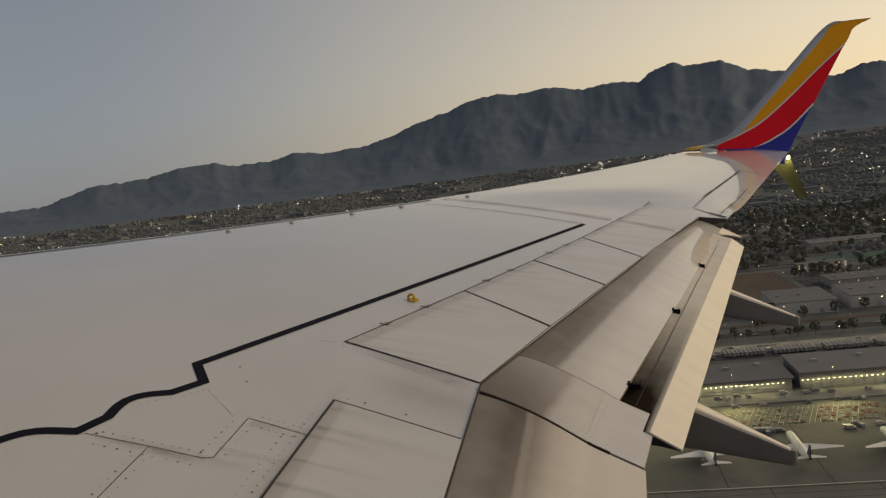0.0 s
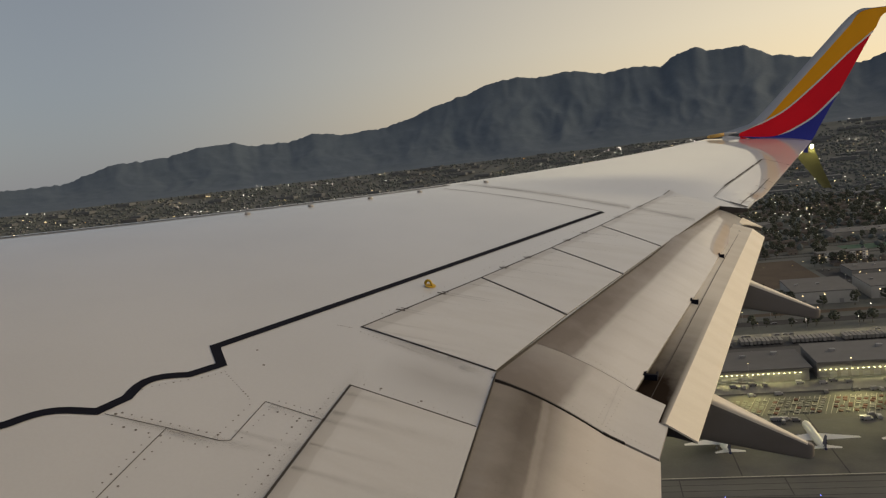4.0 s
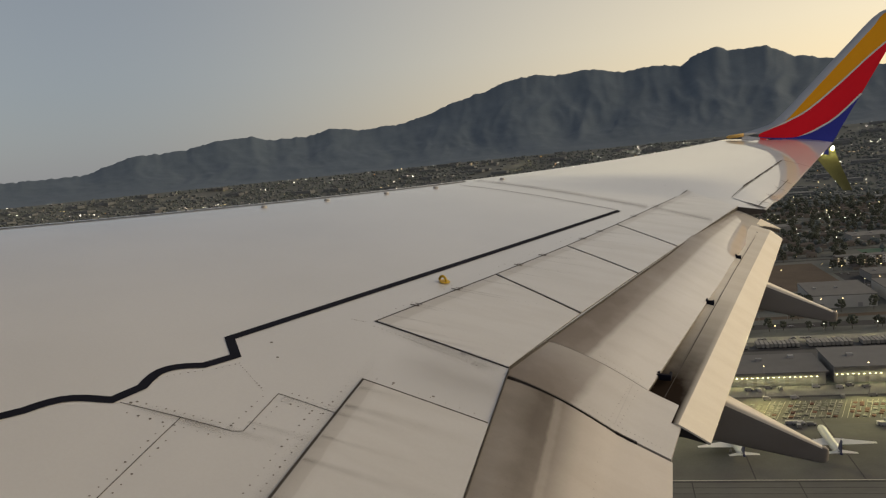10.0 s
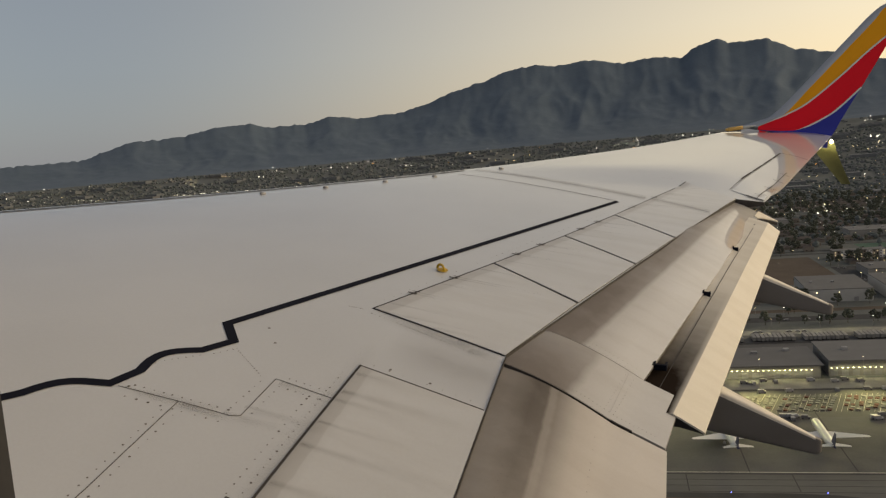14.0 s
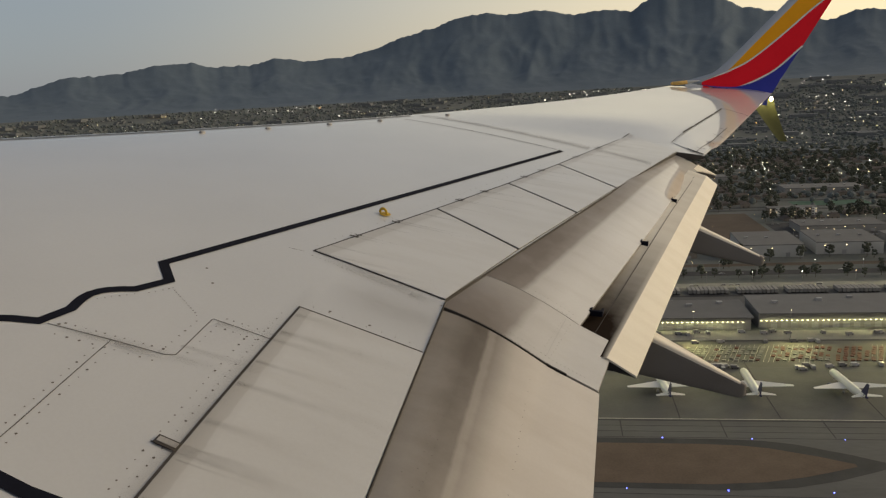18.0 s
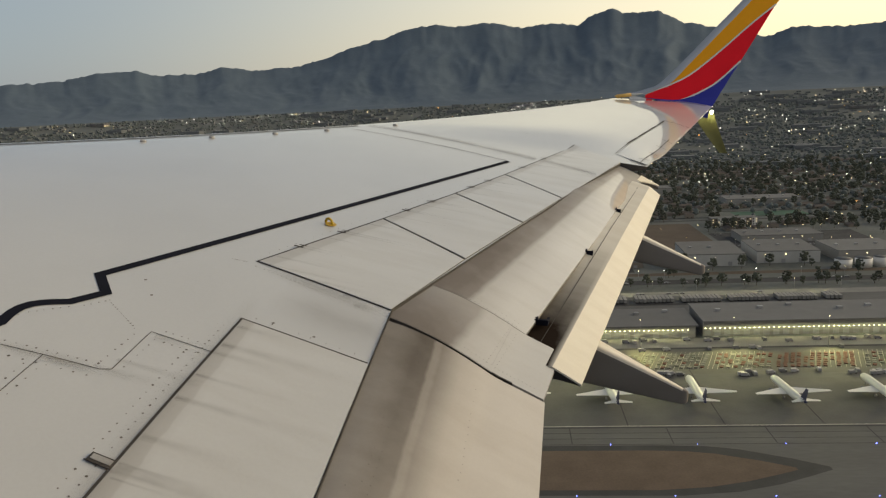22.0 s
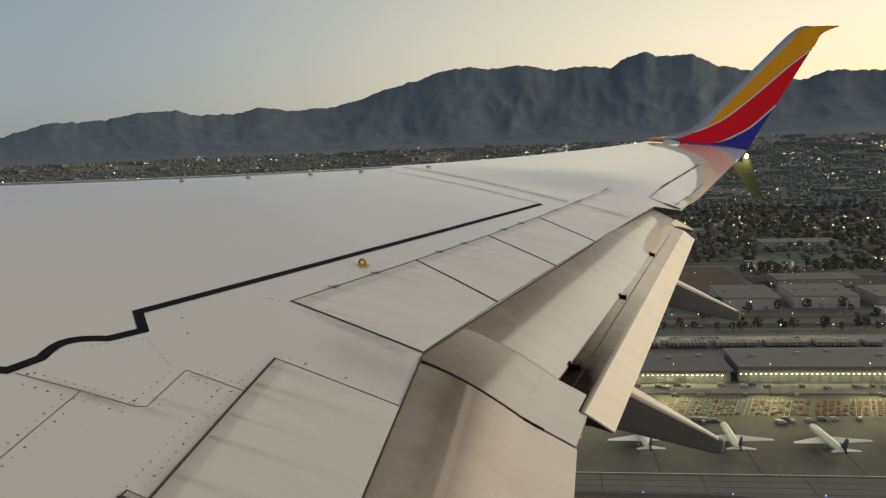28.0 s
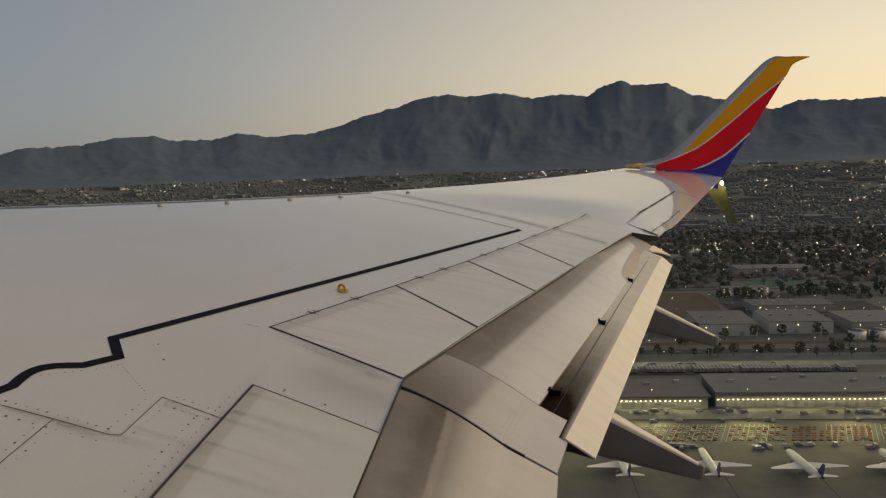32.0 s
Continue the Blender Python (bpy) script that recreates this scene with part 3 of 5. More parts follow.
rnd = random.Random(4)
bm = bmesh.new()
rows = [((-1.832, 3.66), (-1.698, 1.7), 34, 0.0055), ((-1.872, 3.34), (-1.752, 1.7), 28, 0.0055), ((-2.404, 2.88), (-2.30, 1.9), 17, 0.0055), ((-2.334, 2.88), (-2.225, 1.9), 15, 0.0055),
        ((-2.66, 2.95), (-2.12, 3.03), 11, 0.0065), ((-2.64, 2.85), (-2.1, 2.93), 9, 0.0065), ((-2.06, 3.33), (-1.8, 3.34), 6, 0.0055), ((-2.06, 3.42), (-1.8, 3.43), 6, 0.0055), ((-2.14, 3.02), (-2.15, 3.35), 6, 0.0055), ((-2.03, 3.04), (-2.04, 3.30), 5, 0.0055),
        ((-2.02, 4.36), (-1.2, 4.22), 26, 0.0045), ((-1.75, 3.79), (-1.1, 3.76), 8, 0.0045), ((-2.69, 3.2), (-2.55, 3.375), 6, 0.0045), ((-2.52, 3.40), (-2.44, 3.53), 4, 0.0045), ((-2.70, 3.0), (-2.70, 3.19), 5, 0.0045), ((-2.43, 3.52), (-2.19, 3.375), 11, 0.0045), ((-2.46, 3.545), (-2.16, 3.35), 7, 0.003),
        ((-2.06, 4.46), (-0.46, 9.52), 60, 0.0045), ((-2.175, 4.37), (-2.07, 4.384), 7, 0.005), ((-1.09, 9.75), (-0.42, 9.52), 6, 0.005)]
for a, b, n, size in rows:
    for k in range(n):
        f = (k + 0.5 + rnd.uniform(-0.12, 0.12)) / n
        disc(bm, (ease(a[0], b[0], f), ease(a[1], b[1], f)), size * rnd.choice((0.6, 0.75, 0.85, 0.9, 1.15)), up=0.0015)
for c in ((-2.425, 3.833), (-1.379, 3.793), (-2.30, 3.70), (-1.62, 3.80), (-2.66, 2.93)):
    disc(bm, c, 0.0085, 8, up=0.0015)
tagged(part("rivets", bm, M_RIVET, wing, "rows of grimy rivet heads"), kind="stuff")

# drain dots behind the leading edge
for k in range(5):
    y = (6.64, 7.29, 7.98, 8.62, 9.6)[k]
    bm = bmesh.new()
    tube(bm, on_skin(le_x(y) + 0.34, y, -0.005), on_skin(le_x(y) + 0.34, y, 0.020), 0.034, 0.026, 10)
    part("vent", bm, M_JOINT, wing, "small grey vent plug")

# yellow tie ring
hook = new("tie_down_ring")
hook.parent = air
hook["label"] = "small yellow life-line ring on a base plate"
hx, hy = -1.89, 5.3
bm = bmesh.new()
prof = 8
ring = []
for k in range(11):
    a = math.pi * k / 10
    c = on_skin(hx - 0.026 * math.cos(a), hy, 0.010 + 0.034 * math.sin(a))
    out_dir = Vector((-math.cos(a), 0, math.sin(a)))
    ring.append([bm.verts.new(c + (out_dir * math.cos(j * math.tau / prof) + Vector((0, 1, 0)) * math.sin(j * math.tau / prof)) * 0.010) for j in range(prof)])
for a, b in zip(ring, ring[1:]):
    for j in range(prof):
        bm.faces.new((a[j], a[(j + 1) % prof], b[(j + 1) % prof], b[j])).smooth = True
bmesh.ops.recalc_face_normals(bm, faces=bm.faces)
part("ring", bm, M_HOOK, hook)
bm = bmesh.new()
disc(bm, (hx + 0.015, hy), 0.042, 12, 0.008)
part("base_plate", bm, M_HOOK, hook)


# outboard flap: main panel sloping down behind the spoilers
def flap_z(x, y):
    return aft_z(y) - 0.40 * (x - aft_x(y))


def washout(y):
    """The outer end of the flap is twisted a little flatter."""
    t = min(1.0, max(0.0, y - 6.8))
    return -0.036 * (y - 8.1) * t * t * (3 - 2 * t)


FLAP_NORMAL_TILT = 0.058  # tilt of the shading normals alone, which brings the winglet's reflection onto the panel


def main_te(y):
    return ease(-0.34, 0.365, (y - 4.8) / (8.8 - 4.8))


def flap_main(y0, y1, te0, te1):
    def fn(u, v):
        y = ease(y0, y1, v)
        xa, xb = aft_x(y) - 0.12, ease(te0, te1, v)
        x = ease(xa, xb, u)
        w = main_te(y) - xa
        d = min(1.0, (x - xa) / w)
        return Vector((x, y, flap_z(x, y) - 0.02 + 0.05 * math.sin(math.pi * d) * w - 0.03 * max(0.0, 1 - (x - xa) / 0.13) + washout(y)))
    return fn


flap_out = new("outboard_flap")
flap_out.parent = air
flap_out["label"] = "extended outboard trailing-edge flap, darker at the front"
outer_panel = part("main_panel", grid(flap_main(4.78, 8.97, main_te(4.78), main_te(8.97)), 12, 30, 0.02), M_FLAP, flap_out, "grey main flap panel with a dark front band")
crown = []
for v in outer_panel.data.vertices:
    t = min(1.0, max(0.0, (v.co.y - 5.4) / 1.2))
    crown.append((v.normal + Vector((0, FLAP_NORMAL_TILT * t * t * (3 - 2 * t), 0))).normalized() if v.normal.z > 0.6 else v.normal.copy())
outer_panel.data.normals_split_custom_set_from_vertices(crown)
part("main_panel", grid(flap_main(4.235, 4.775, -0.16, -0.115), 12, 6, 0.02), M_FLAP, flap_out, "grey inner end of the main flap panel")


def flap_aft(u, v):
    y = ease(4.56, 8.62, v)
    xb = ease(0.035, 0.575, v)
    zb = ease(-1.735, -0.985, v)
    xf = main_te(y) - 0.06
    x = ease(xf, xb, u)
    zf = flap_z(xf, y) - ease(0.115, 0.022, min(1.0, 1.6 * v))
    crease = 0.055 * (1 - 0.4 * v) * (u / FOLD if u < FOLD else (1 - u) / (1 - FOLD))
    return Vector((x, y, ease(zf, zb, u) + crease))


FOLD = 0.62
part("vane_panel", grid(lambda u, v: flap_aft(FOLD * u, v), 6, 30, 0.012), M_AFT, flap_out, "cream flap vane, its inner end sooty and toned black as shaded")
part("aft_panel", grid(lambda u, v: flap_aft(FOLD + (1 - FOLD) * u, v), 6, 30, 0.012), M_AFT_LIT, flap_out, "cream aft flap panel in a brighter, sunlit tone")


# near-black sheet that stands in for the shade deep between the panels
def cove(u, v):
    y = ease(4.56, 8.7, v)
    x = main_te(y) - 0.30 + 0.30 * u
    return Vector((x, y, flap_z(x, y) - ease(0.16, 0.06, v) - 0.02 * u))


# another black sheet, added for the shade below the aft panel's inner end
part("end_rib", grid(lambda u, v: flap_aft(0.15 + 0.85 * u, 0.0) + Vector((0, 0.004, -0.014 - 0.13 * v * (1 - u))), 6, 2), M_COVE, flap_out, "black sheet for the shade under the aft panel's inner end")
part("cove", grid(cove, 3, 16, 0.01), M_COVE, flap_out, "black sheet for the shade between the flap panels")
for y, s in ((5.02, 0.85), (6.37, 0.56), (7.52, 0.46), (8.43, 0.36)):
    bm = bmesh.new()
    x = main_te(y) + 0.035 * s
    z = flap_z(x, y) + washout(y) - 0.012
    box(bm, x - 0.055 * s, x - 0.030 * s, y, y + 0.13 * s, z - 0.02, z + 0.014)
    box(bm, x + 0.036 * s, x + 0.055 * s, y, y + 0.09 * s, z - 0.03, z + 0.004)
    box(bm, x - 0.055 * s, x + 0.055 * s, y - 0.035 * s, y + 0.004 * s, z - 0.03, z + 0.008)
    bmesh.ops.bevel(bm, geom=bm.edges, offset=0.003 * s, segments=1, affect="EDGES")
    part("hinge_bracket", bm, M_BLACK, flap_out, "black hinge bracket")
def end_plate(u, v):
    y = ease(8.76, 9.0, v)
    x = ease(main_te(y) - 0.03, main_te(y) + 0.005 + 0.165 * v ** 1.5, u)
    return Vector((x, y, flap_z(main_te(y), y) - 0.010 - 0.50 * (x - main_te(y)) + washout(y)))


part("end_plate", grid(end_plate, 4, 6, 0.012), M_AFT_LIT, flap_out, "white flap end plate")
part("end_seal", grid(lambda u, v: end_plate(0.25 + 0.7 * u, v) + Vector((0, -0.01 - 0.03 * u, -0.020)), 3, 5, 0.03), M_COVE, flap_out, "black wedge under the end plate")


# inboard flap
def flap_in(u, v):
    y = ease(1.2, 4.215, v)
    x = ease(edge_x(y) - 0.02, ease(0.10, -0.15, v), u)
    ya = 4.235
    w = main_te(ya) - aft_x(ya) + 0.12
    d = min(1.0, max(0.0, (x - aft_x(ya) + 0.12) / w))
    z = flap_z(x, ya) - 0.026 + 0.05 * math.sin(math.pi * d) * w
    return Vector((x, y, z + 0.165 * (y - 4.215) - 0.02 * (1 - v) - (0.012 + 0.09 * (1 - v)) * (1 - u) ** 6))


fl_in = part("inboard_flap", grid(flap_in, 16, 16, 0.025), M_FLAP_IN, air, "extended inboard flap with a dark front band")
part("inner_section", grid(lambda u, v: flap_in(u, -0.33 + 0.329 * v), 10, 4, 0.025), M_FLAP_IN, fl_in)
bm = bmesh.new()
rnd = random.Random(8)
for u0, v_end, keep in ((0.195, 0.74, 0.8), (0.232, 0.74, 0.8), (0.605, 0.95, 0.75), (0.13, 0.6, 0.25)):
    for k in range(46):
        v0 = 0.12 + 0.86 * k / 46
        if v0 < v_end and rnd.random() < keep:
            c = flap_in(u0 + rnd.uniform(-0.004, 0.004), v0) + Vector((0, 0, 0.003))
            q = [bm.verts.new(c + Vector((0.003 * math.cos(a), 0.003 * math.sin(a), -0.003 * math.cos(a) * 0.4))) for a in (0, 1.05, 2.09, 3.14, 4.19, 5.24)]
            bm.faces.new(q)
tagged(part("rivets", bm, M_RIVET, fl_in, "rows of grimy rivet heads"), kind="stuff")


inner_fn = flap_main(4.235, 4.775, -0.16, -0.115)


def gap_seal(u, v):
    return inner_fn(0.12 + 0.70 * v, 0.0) + Vector((0, -0.011 + 0.007 * u, 0.002 - 0.003 * abs(u - 0.5)))


seal = part("gap_seal", grid(gap_seal, 2, 14, 0.03), M_LIP, air, "brown rubber seal between the flaps")
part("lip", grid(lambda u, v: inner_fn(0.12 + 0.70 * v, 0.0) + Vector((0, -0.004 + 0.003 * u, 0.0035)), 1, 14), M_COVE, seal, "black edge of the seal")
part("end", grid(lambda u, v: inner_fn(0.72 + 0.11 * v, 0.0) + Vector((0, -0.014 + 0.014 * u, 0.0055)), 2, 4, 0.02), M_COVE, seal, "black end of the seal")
main_fn = flap_main(4.78, 8.97, main_te(4.78), main_te(8.97))
part("seam", grid(lambda u, v: inner_fn(0.70 + 0.002 * u - 0.02 * v, 0.1 + 0.85 * v) + Vector((0, 0, 0.003)), 1, 8), M_JOINT, flap_out)


bm = bmesh.new()
rnd = random.Random(9)
spots = [inner_fn(0.30 + 0.66 * k / 30, 0.10) for k in range(30)] + [inner_fn(0.72, 0.1 + 0.85 * k / 12) for k in range(12)] + [inner_fn(0.67, 0.1 + 0.85 * k / 12) for k in range(12)]
spots += [main_fn(0.35 + 0.6 * k / 16, 0.014) for k in range(16)] + [main_fn(0.35 + 0.6 * k / 16, 0.003) for k in range(16)] + [inner_fn(0.30 + 0.03 * k, 0.3 + 0.04 * k) for k in range(6)]
for c in spots:
    s = rnd.uniform(0.0025, 0.004)
    bm.faces.new([bm.verts.new(c + Vector((s * math.cos(a), s * math.sin(a), 0.003 - 0.4 * s * math.cos(a)))) for a in (0, 1.05, 2.09, 3.14, 4.19, 5.24)])
tagged(part("rivets", bm, M_RIVET, flap_out, "rows of grimy rivet heads"), kind="stuff")
part("groove", grid(lambda u, v: flap_aft(0.30 + 0.012 * u, 0.02 + 0.9 * v) + Vector((0, 0, 0.003)), 1, 24), M_SEAM, flap_out, "thin groove along the aft panel")


# flap track fairings: tapered canoes with flat sides, a lit-toned cap and a blunt end
def fairing(y, x0, z0, x1, z1, h0, h1, w0, w1):
    n, e = 24, 0.30
    bms = [bmesh.new(), bmesh.new()]
    prev = None
    for k in range(15):
        t = k / 12 if k < 12 else 1.0
        x, zt = ease(x0, x1, t), ease(z0, z1, t)
        h, w = ease(h0, h1, t ** 1.1), ease(w0, w1, t ** 0.9)
        s = (1.0, 0.9, 0.6)[max(0, k - 12)]
        x += (0.0, 0.025, 0.04)[max(0, k - 12)]
        cz = zt - h / 2
        row = []
        for j in range(n):
            a = (j + 0.5) * math.tau / n
            ca, sa_ = math.cos(a), math.sin(a)
            row.append((x, y + math.copysign(abs(ca) ** e, ca) * w / 2 * s, cz + math.copysign(abs(sa_) ** e, sa_) * h / 2 * s))
        if prev:
            for j in range(n):
                q = (j + 1) % n
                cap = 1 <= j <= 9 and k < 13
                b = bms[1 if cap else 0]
                b.faces.new([b.verts.new(p) for p in (prev[j], prev[q], row[q], row[j])]).smooth = True
        prev = row
    bms[0].faces.new([bms[0].verts.new(p) for p in prev])
    for b in bms:
        bmesh.ops.remove_doubles(b, verts=b.verts, dist=0.0002)
        bmesh.ops.recalc_face_normals(b, faces=b.faces)
    shell = part("flap_track_fairing", bms[0], M_FAIR, air, "canoe-shaped flap track fairing, dark grey as shaded, with a cap toned as lit")
    part("cap", bms[1], M_FAIR_TOP, shell, "fairing cap in a pale sunlit cream")
    bm = bmesh.new()
    t = 0.16
    x, zt, w = ease(x0, x1, t), ease(z0, z1, t), ease(w0, w1, t)
    box(bm, x, x + 0.012, y - w / 2 - 0.004, y + w / 2 + 0.004, zt - 0.2, zt + 0.005)
    part("band", bm, M_SEAM, shell, "dark joint band")


fairing(5.30, -0.75, -1.29, 0.69, -1.945, 0.54, 0.11, 0.38, 0.045)
fairing(7.38, -0.35, -0.925, 0.935, -1.465, 0.44, 0.10, 0.31, 0.06)


# aileron with its dark hinge line and tab
ail = panel("aileron", (0.085, 9.36), (0.415, 9.02), (1.06, 12.22), (0.715, 12.36), M_WING, 0.006, 0.004, air, "pale grey aileron", 8, 24)


def on_hinge(f):
    return ease(0.066, 0.711, f), ease(9.376, 12.338, f)


part("hinge_line", strip([on_hinge(0), on_hinge(1)], 0.007, 0.009), M_SEAM, ail)
for f0, f1 in ((0.19, 0.37), (0.40, 0.58), (0.60, 0.79), (0.82, 0.99)):
    part("hinge", strip([on_hinge(f0), on_hinge(f1)], 0.023, 0.014), M_GAP, ail)
part("hinge_line", strip([(0.24, 9.185), (0.425, 8.995)], 0.022, 0.011), M_GAP, ail)
part("tab_line", strip([(0.342, 9.064), (0.734, 10.985)], 0.008, 0.010), M_GAP, ail)
part("seam", strip([(0.711, 12.36), (1.065, 12.23)], 0.016, 0.010), M_GAP, ail)
for f in (0.10, 0.38, 0.66, 0.90):
    x, y = ease(0.342, 0.734, f), ease(9.064, 10.985, f)
    part("hinge", strip([(x - 0.05, y + 0.02), (x + 0.07, y - 0.015)], 0.013, 0.016), M_GAP, ail)

# ---------------------------------------------------------------- winglet
def curve(pts, t):
    """A smooth curve through control points (x, z)."""
    k = min(len(pts) - 2, int(t * (len(pts) - 1)))
    f = t * (len(pts) - 1) - k
    p = [Vector(pts[min(len(pts) - 1, max(0, k + d))]) for d in (-1, 0, 1, 2)]
    return 0.5 * (2 * p[1] + (p[2] - p[0]) * f + (2 * p[0] - 5 * p[1] + 4 * p[2] - p[3]) * f * f + (3 * p[1] - p[0] - 3 * p[2] + p[3]) * f ** 3)


FRONT = [(0.14, 0.175), (0.46, 0.275), (0.70, 0.40), (1.18, 0.93), (1.75, 1.60), (2.28, 2.18), (2.62, 2.24), (2.99, 2.25)]
SILVER = [(0.44, 0.165), (0.655, 0.272), (0.875, 0.39), (1.24, 0.82), (1.72, 1.38), (2.22, 1.97), (2.40, 2.20), (2.99, 2.245)]
GOLD = [(0.44, 0.160), (0.655, 0.266), (0.90, 0.378), (1.23, 0.575), (1.69, 0.99), (2.16, 1.46), (2.57, 1.83), (2.72, 2.10), (2.99, 2.24)]
GOLD_END = [(0.44, 0.160), (0.655, 0.266), (0.90, 0.378), (1.23, 0.575), (1.69, 0.99), (2.16, 1.46), (2.57, 1.83)]
RED_END = [(0.44, 0.11), (0.76, 0.092), (1.02, 0.097), (1.21, 0.155), (1.40, 0.25), (1.68, 0.44), (2.05, 0.82)]
FOOT_EDGE = [(0.44, 0.105), (0.80, 0.06), (1.25, 0.0), (1.56, -0.05), (1.77, 0.29), (1.90, 0.54), (2.05, 0.815)]


def blade_at(p, off=0.0):
    x, z = p
    lean = 15.0 + 0.22 * max(0.0, z) - 0.10 * math.exp(-max(0.0, z + 0.05) * 6.0)
    return Vector((x, lean - off, z))


def between(a, b, off=0.0):
    def fn(u, v):
        p, q = curve(a, v), curve(b, v)
        bulge = 0.012 * math.sin(math.pi * u)
        return blade_at(ease(p, q, u), off + bulge)
    return fn


winglet = new("winglet")
winglet.parent = air
winglet["label"] = "upswept blended winglet with yellow, red and blue bands"
part("leading_band", grid(between(FRONT, SILVER), 4, 60), M_SILVER, winglet, "silver leading edge band")
part("colour_band", grid(between(SILVER, GOLD), 5, 60), M_YEL, winglet, "orange-yellow band")
part("colour_band", grid(between(GOLD_END, RED_END), 5, 60), M_RED, winglet, "red band")
part("colour_band", grid(between(RED_END, FOOT_EDGE), 5, 60), M_BLUE, winglet, "dark blue band")
for x0, x1, m, text in ((0.16, 0.46, M_WING, "white blade root fillet"), (0.46, 0.80, M_RED, "red blade root"), (0.80, 1.56, M_BLUE, "blue blade root")):
    part("root_band", grid(lambda u, v: blade_at((ease(x0, x1, v), 0.175 - 0.16 * ease(x0, x1, v) - 0.14 * u), 0.002), 2, 8), m, winglet, text)
bm = grid(lambda u, v: blade_at(ease(curve(FRONT, v), curve(GOLD, v), u), -0.02 - 0.035 * math.sin(math.pi * u)), 5, 60)
grid(lambda u, v: blade_at(ease(curve(GOLD_END, v), curve(RED_END, v), u), -0.035), 4, 60, bm=bm)
grid(lambda u, v: blade_at(ease(curve(RED_END, v), curve(FOOT_EDGE, v), u), -0.03), 4, 60, bm=bm)
part("outer_face", bm, M_SILVER, winglet, "silver outer face of the blade")


def pinstripe(path, width, t1, start):
    def fn(u, v):
        t = v * t1
        p, q = curve(path, max(0, t - 0.01)), curve(path, min(1, t + 0.01))
        d = (q - p).normalized()
        n = Vector((-d.y, d.x))
        return blade_at(curve(path, t) + n * width * (u - 0.5) * min(1.0, max(0.0, (t - start) * 5)), 0.016)
    return fn


part("pinstripe", grid(pinstripe(GOLD_END, 0.027, 1.0, 0.06), 1, 60), M_WHITE, winglet, "thin white dividing line")
part("pinstripe", grid(pinstripe(RED_END, 0.028, 1.0, 0.36), 1, 60), M_WHITE, winglet, "thin white dividing line")

bm = bmesh.new()
tube(bm, (-0.10, 14.97, 0.115), (-0.06, 14.98, 0.12), 0.012, 0.034, 10)
tube(bm, (-0.06, 14.98, 0.12), (0.19, 15.0, 0.155), 0.034, 0.033, 10)
part("tip_cap", bm, M_CAP, winglet, "yellow wing tip nose cap")
bm = bmesh.new()
tube(bm, (0.19, 15.0, 0.155), (0.44, 15.02, 0.19), 0.032, 0.006, 10)
part("root_fillet", bm, M_WHITE, winglet, "white fillet behind the nose cap")
bm = grid(lambda u, v: Vector((ease(ease(1.28, 1.66, u), ease(1.86, 2.0, u), v), 15.02 + 0.25 * v + 0.02 * math.sin(math.pi * u), ease(-0.10, -0.84, v ** 0.9))), 5, 8, 0.0)
grid(lambda u, v: Vector((ease(ease(1.28, 1.66, u), ease(1.86, 2.0, u), v), 15.05 + 0.25 * v, ease(-0.10, -0.84, v ** 0.9))), 5, 8, 0.0, bm)
part("lower_strake", bm, M_STRAKE, winglet, "downward winglet strake lit by the tip lamp")
bm = bmesh.new()
bmesh.ops.create_uvsphere(bm, u_segments=12, v_segments=8, radius=0.022)
bmesh.ops.transform(bm, matrix=pose(1.62, 14.93, -0.10) @ Matrix.Diagonal((1.0, 1.0, 1.5, 1)), verts=bm.verts)
part("navigation_lamp", bm, M_NAV, winglet, "glowing white navigation lamp")
lamp = new("wingtip_lamp_light", bpy.data.lights.new("wingtip_lamp_light", "POINT"))
lamp.data.energy, lamp.data.color, lamp.data.shadow_soft_size = 0.28, (1.0, 0.93, 0.55), 0.05
lamp.location = AIR @ Vector((1.72, 14.86, -0.22))

# ---------------------------------------------------------------- fuselage round the camera, with its window
FR, FY, FZ = 1.88, -1.74, -0.25
WX0, WX1, WZ0, WZ1 = -0.074, 0.30, -0.30, 0.24


def hull(x, z_or_a, r=FR, by_angle=False):
    a = z_or_a if by_angle else math.asin((z_or_a - FZ) / FR)
    return Vector((x, FY + r * math.cos(a), FZ + r * math.sin(a)))


a0, a1 = math.asin((WZ0 - FZ) / FR), math.asin((WZ1 - FZ) / FR)
bm = bmesh.new()
xs = [-18, -6, -1, WX0, WX1, 1, 6, 18]
angs = [a1 + (math.tau - (a1 - a0)) * k / 30 for k in range(31)]
for xa, xb in zip(xs, xs[1:]):
    arcs = list(zip(angs, angs[1:]))
    if xa != WX0:
        arcs += [(a0 + (a1 - a0) * k / 4, a0 + (a1 - a0) * (k + 1) / 4) for k in range(4)]
    for p, q in arcs:
        f = bm.faces.new([bm.verts.new(hull(x, a, FR, True)) for x, a in ((xa, p), (xb, p), (xb, q), (xa, q))])
        f.smooth = True
for x in (-18, 18):
    bm.faces.new([bm.verts.new(hull(x, math.tau * k / 30, FR, True)) for k in range(30)])
bmesh.ops.remove_doubles(bm, verts=bm.verts, dist=0.0005)
bmesh.ops.recalc_face_normals(bm, faces=bm.faces)
body = part("fuselage", bm, M_SKIN, air, "dark blue fuselage barrel")
bm = bmesh.new()
n = 40
loops = []
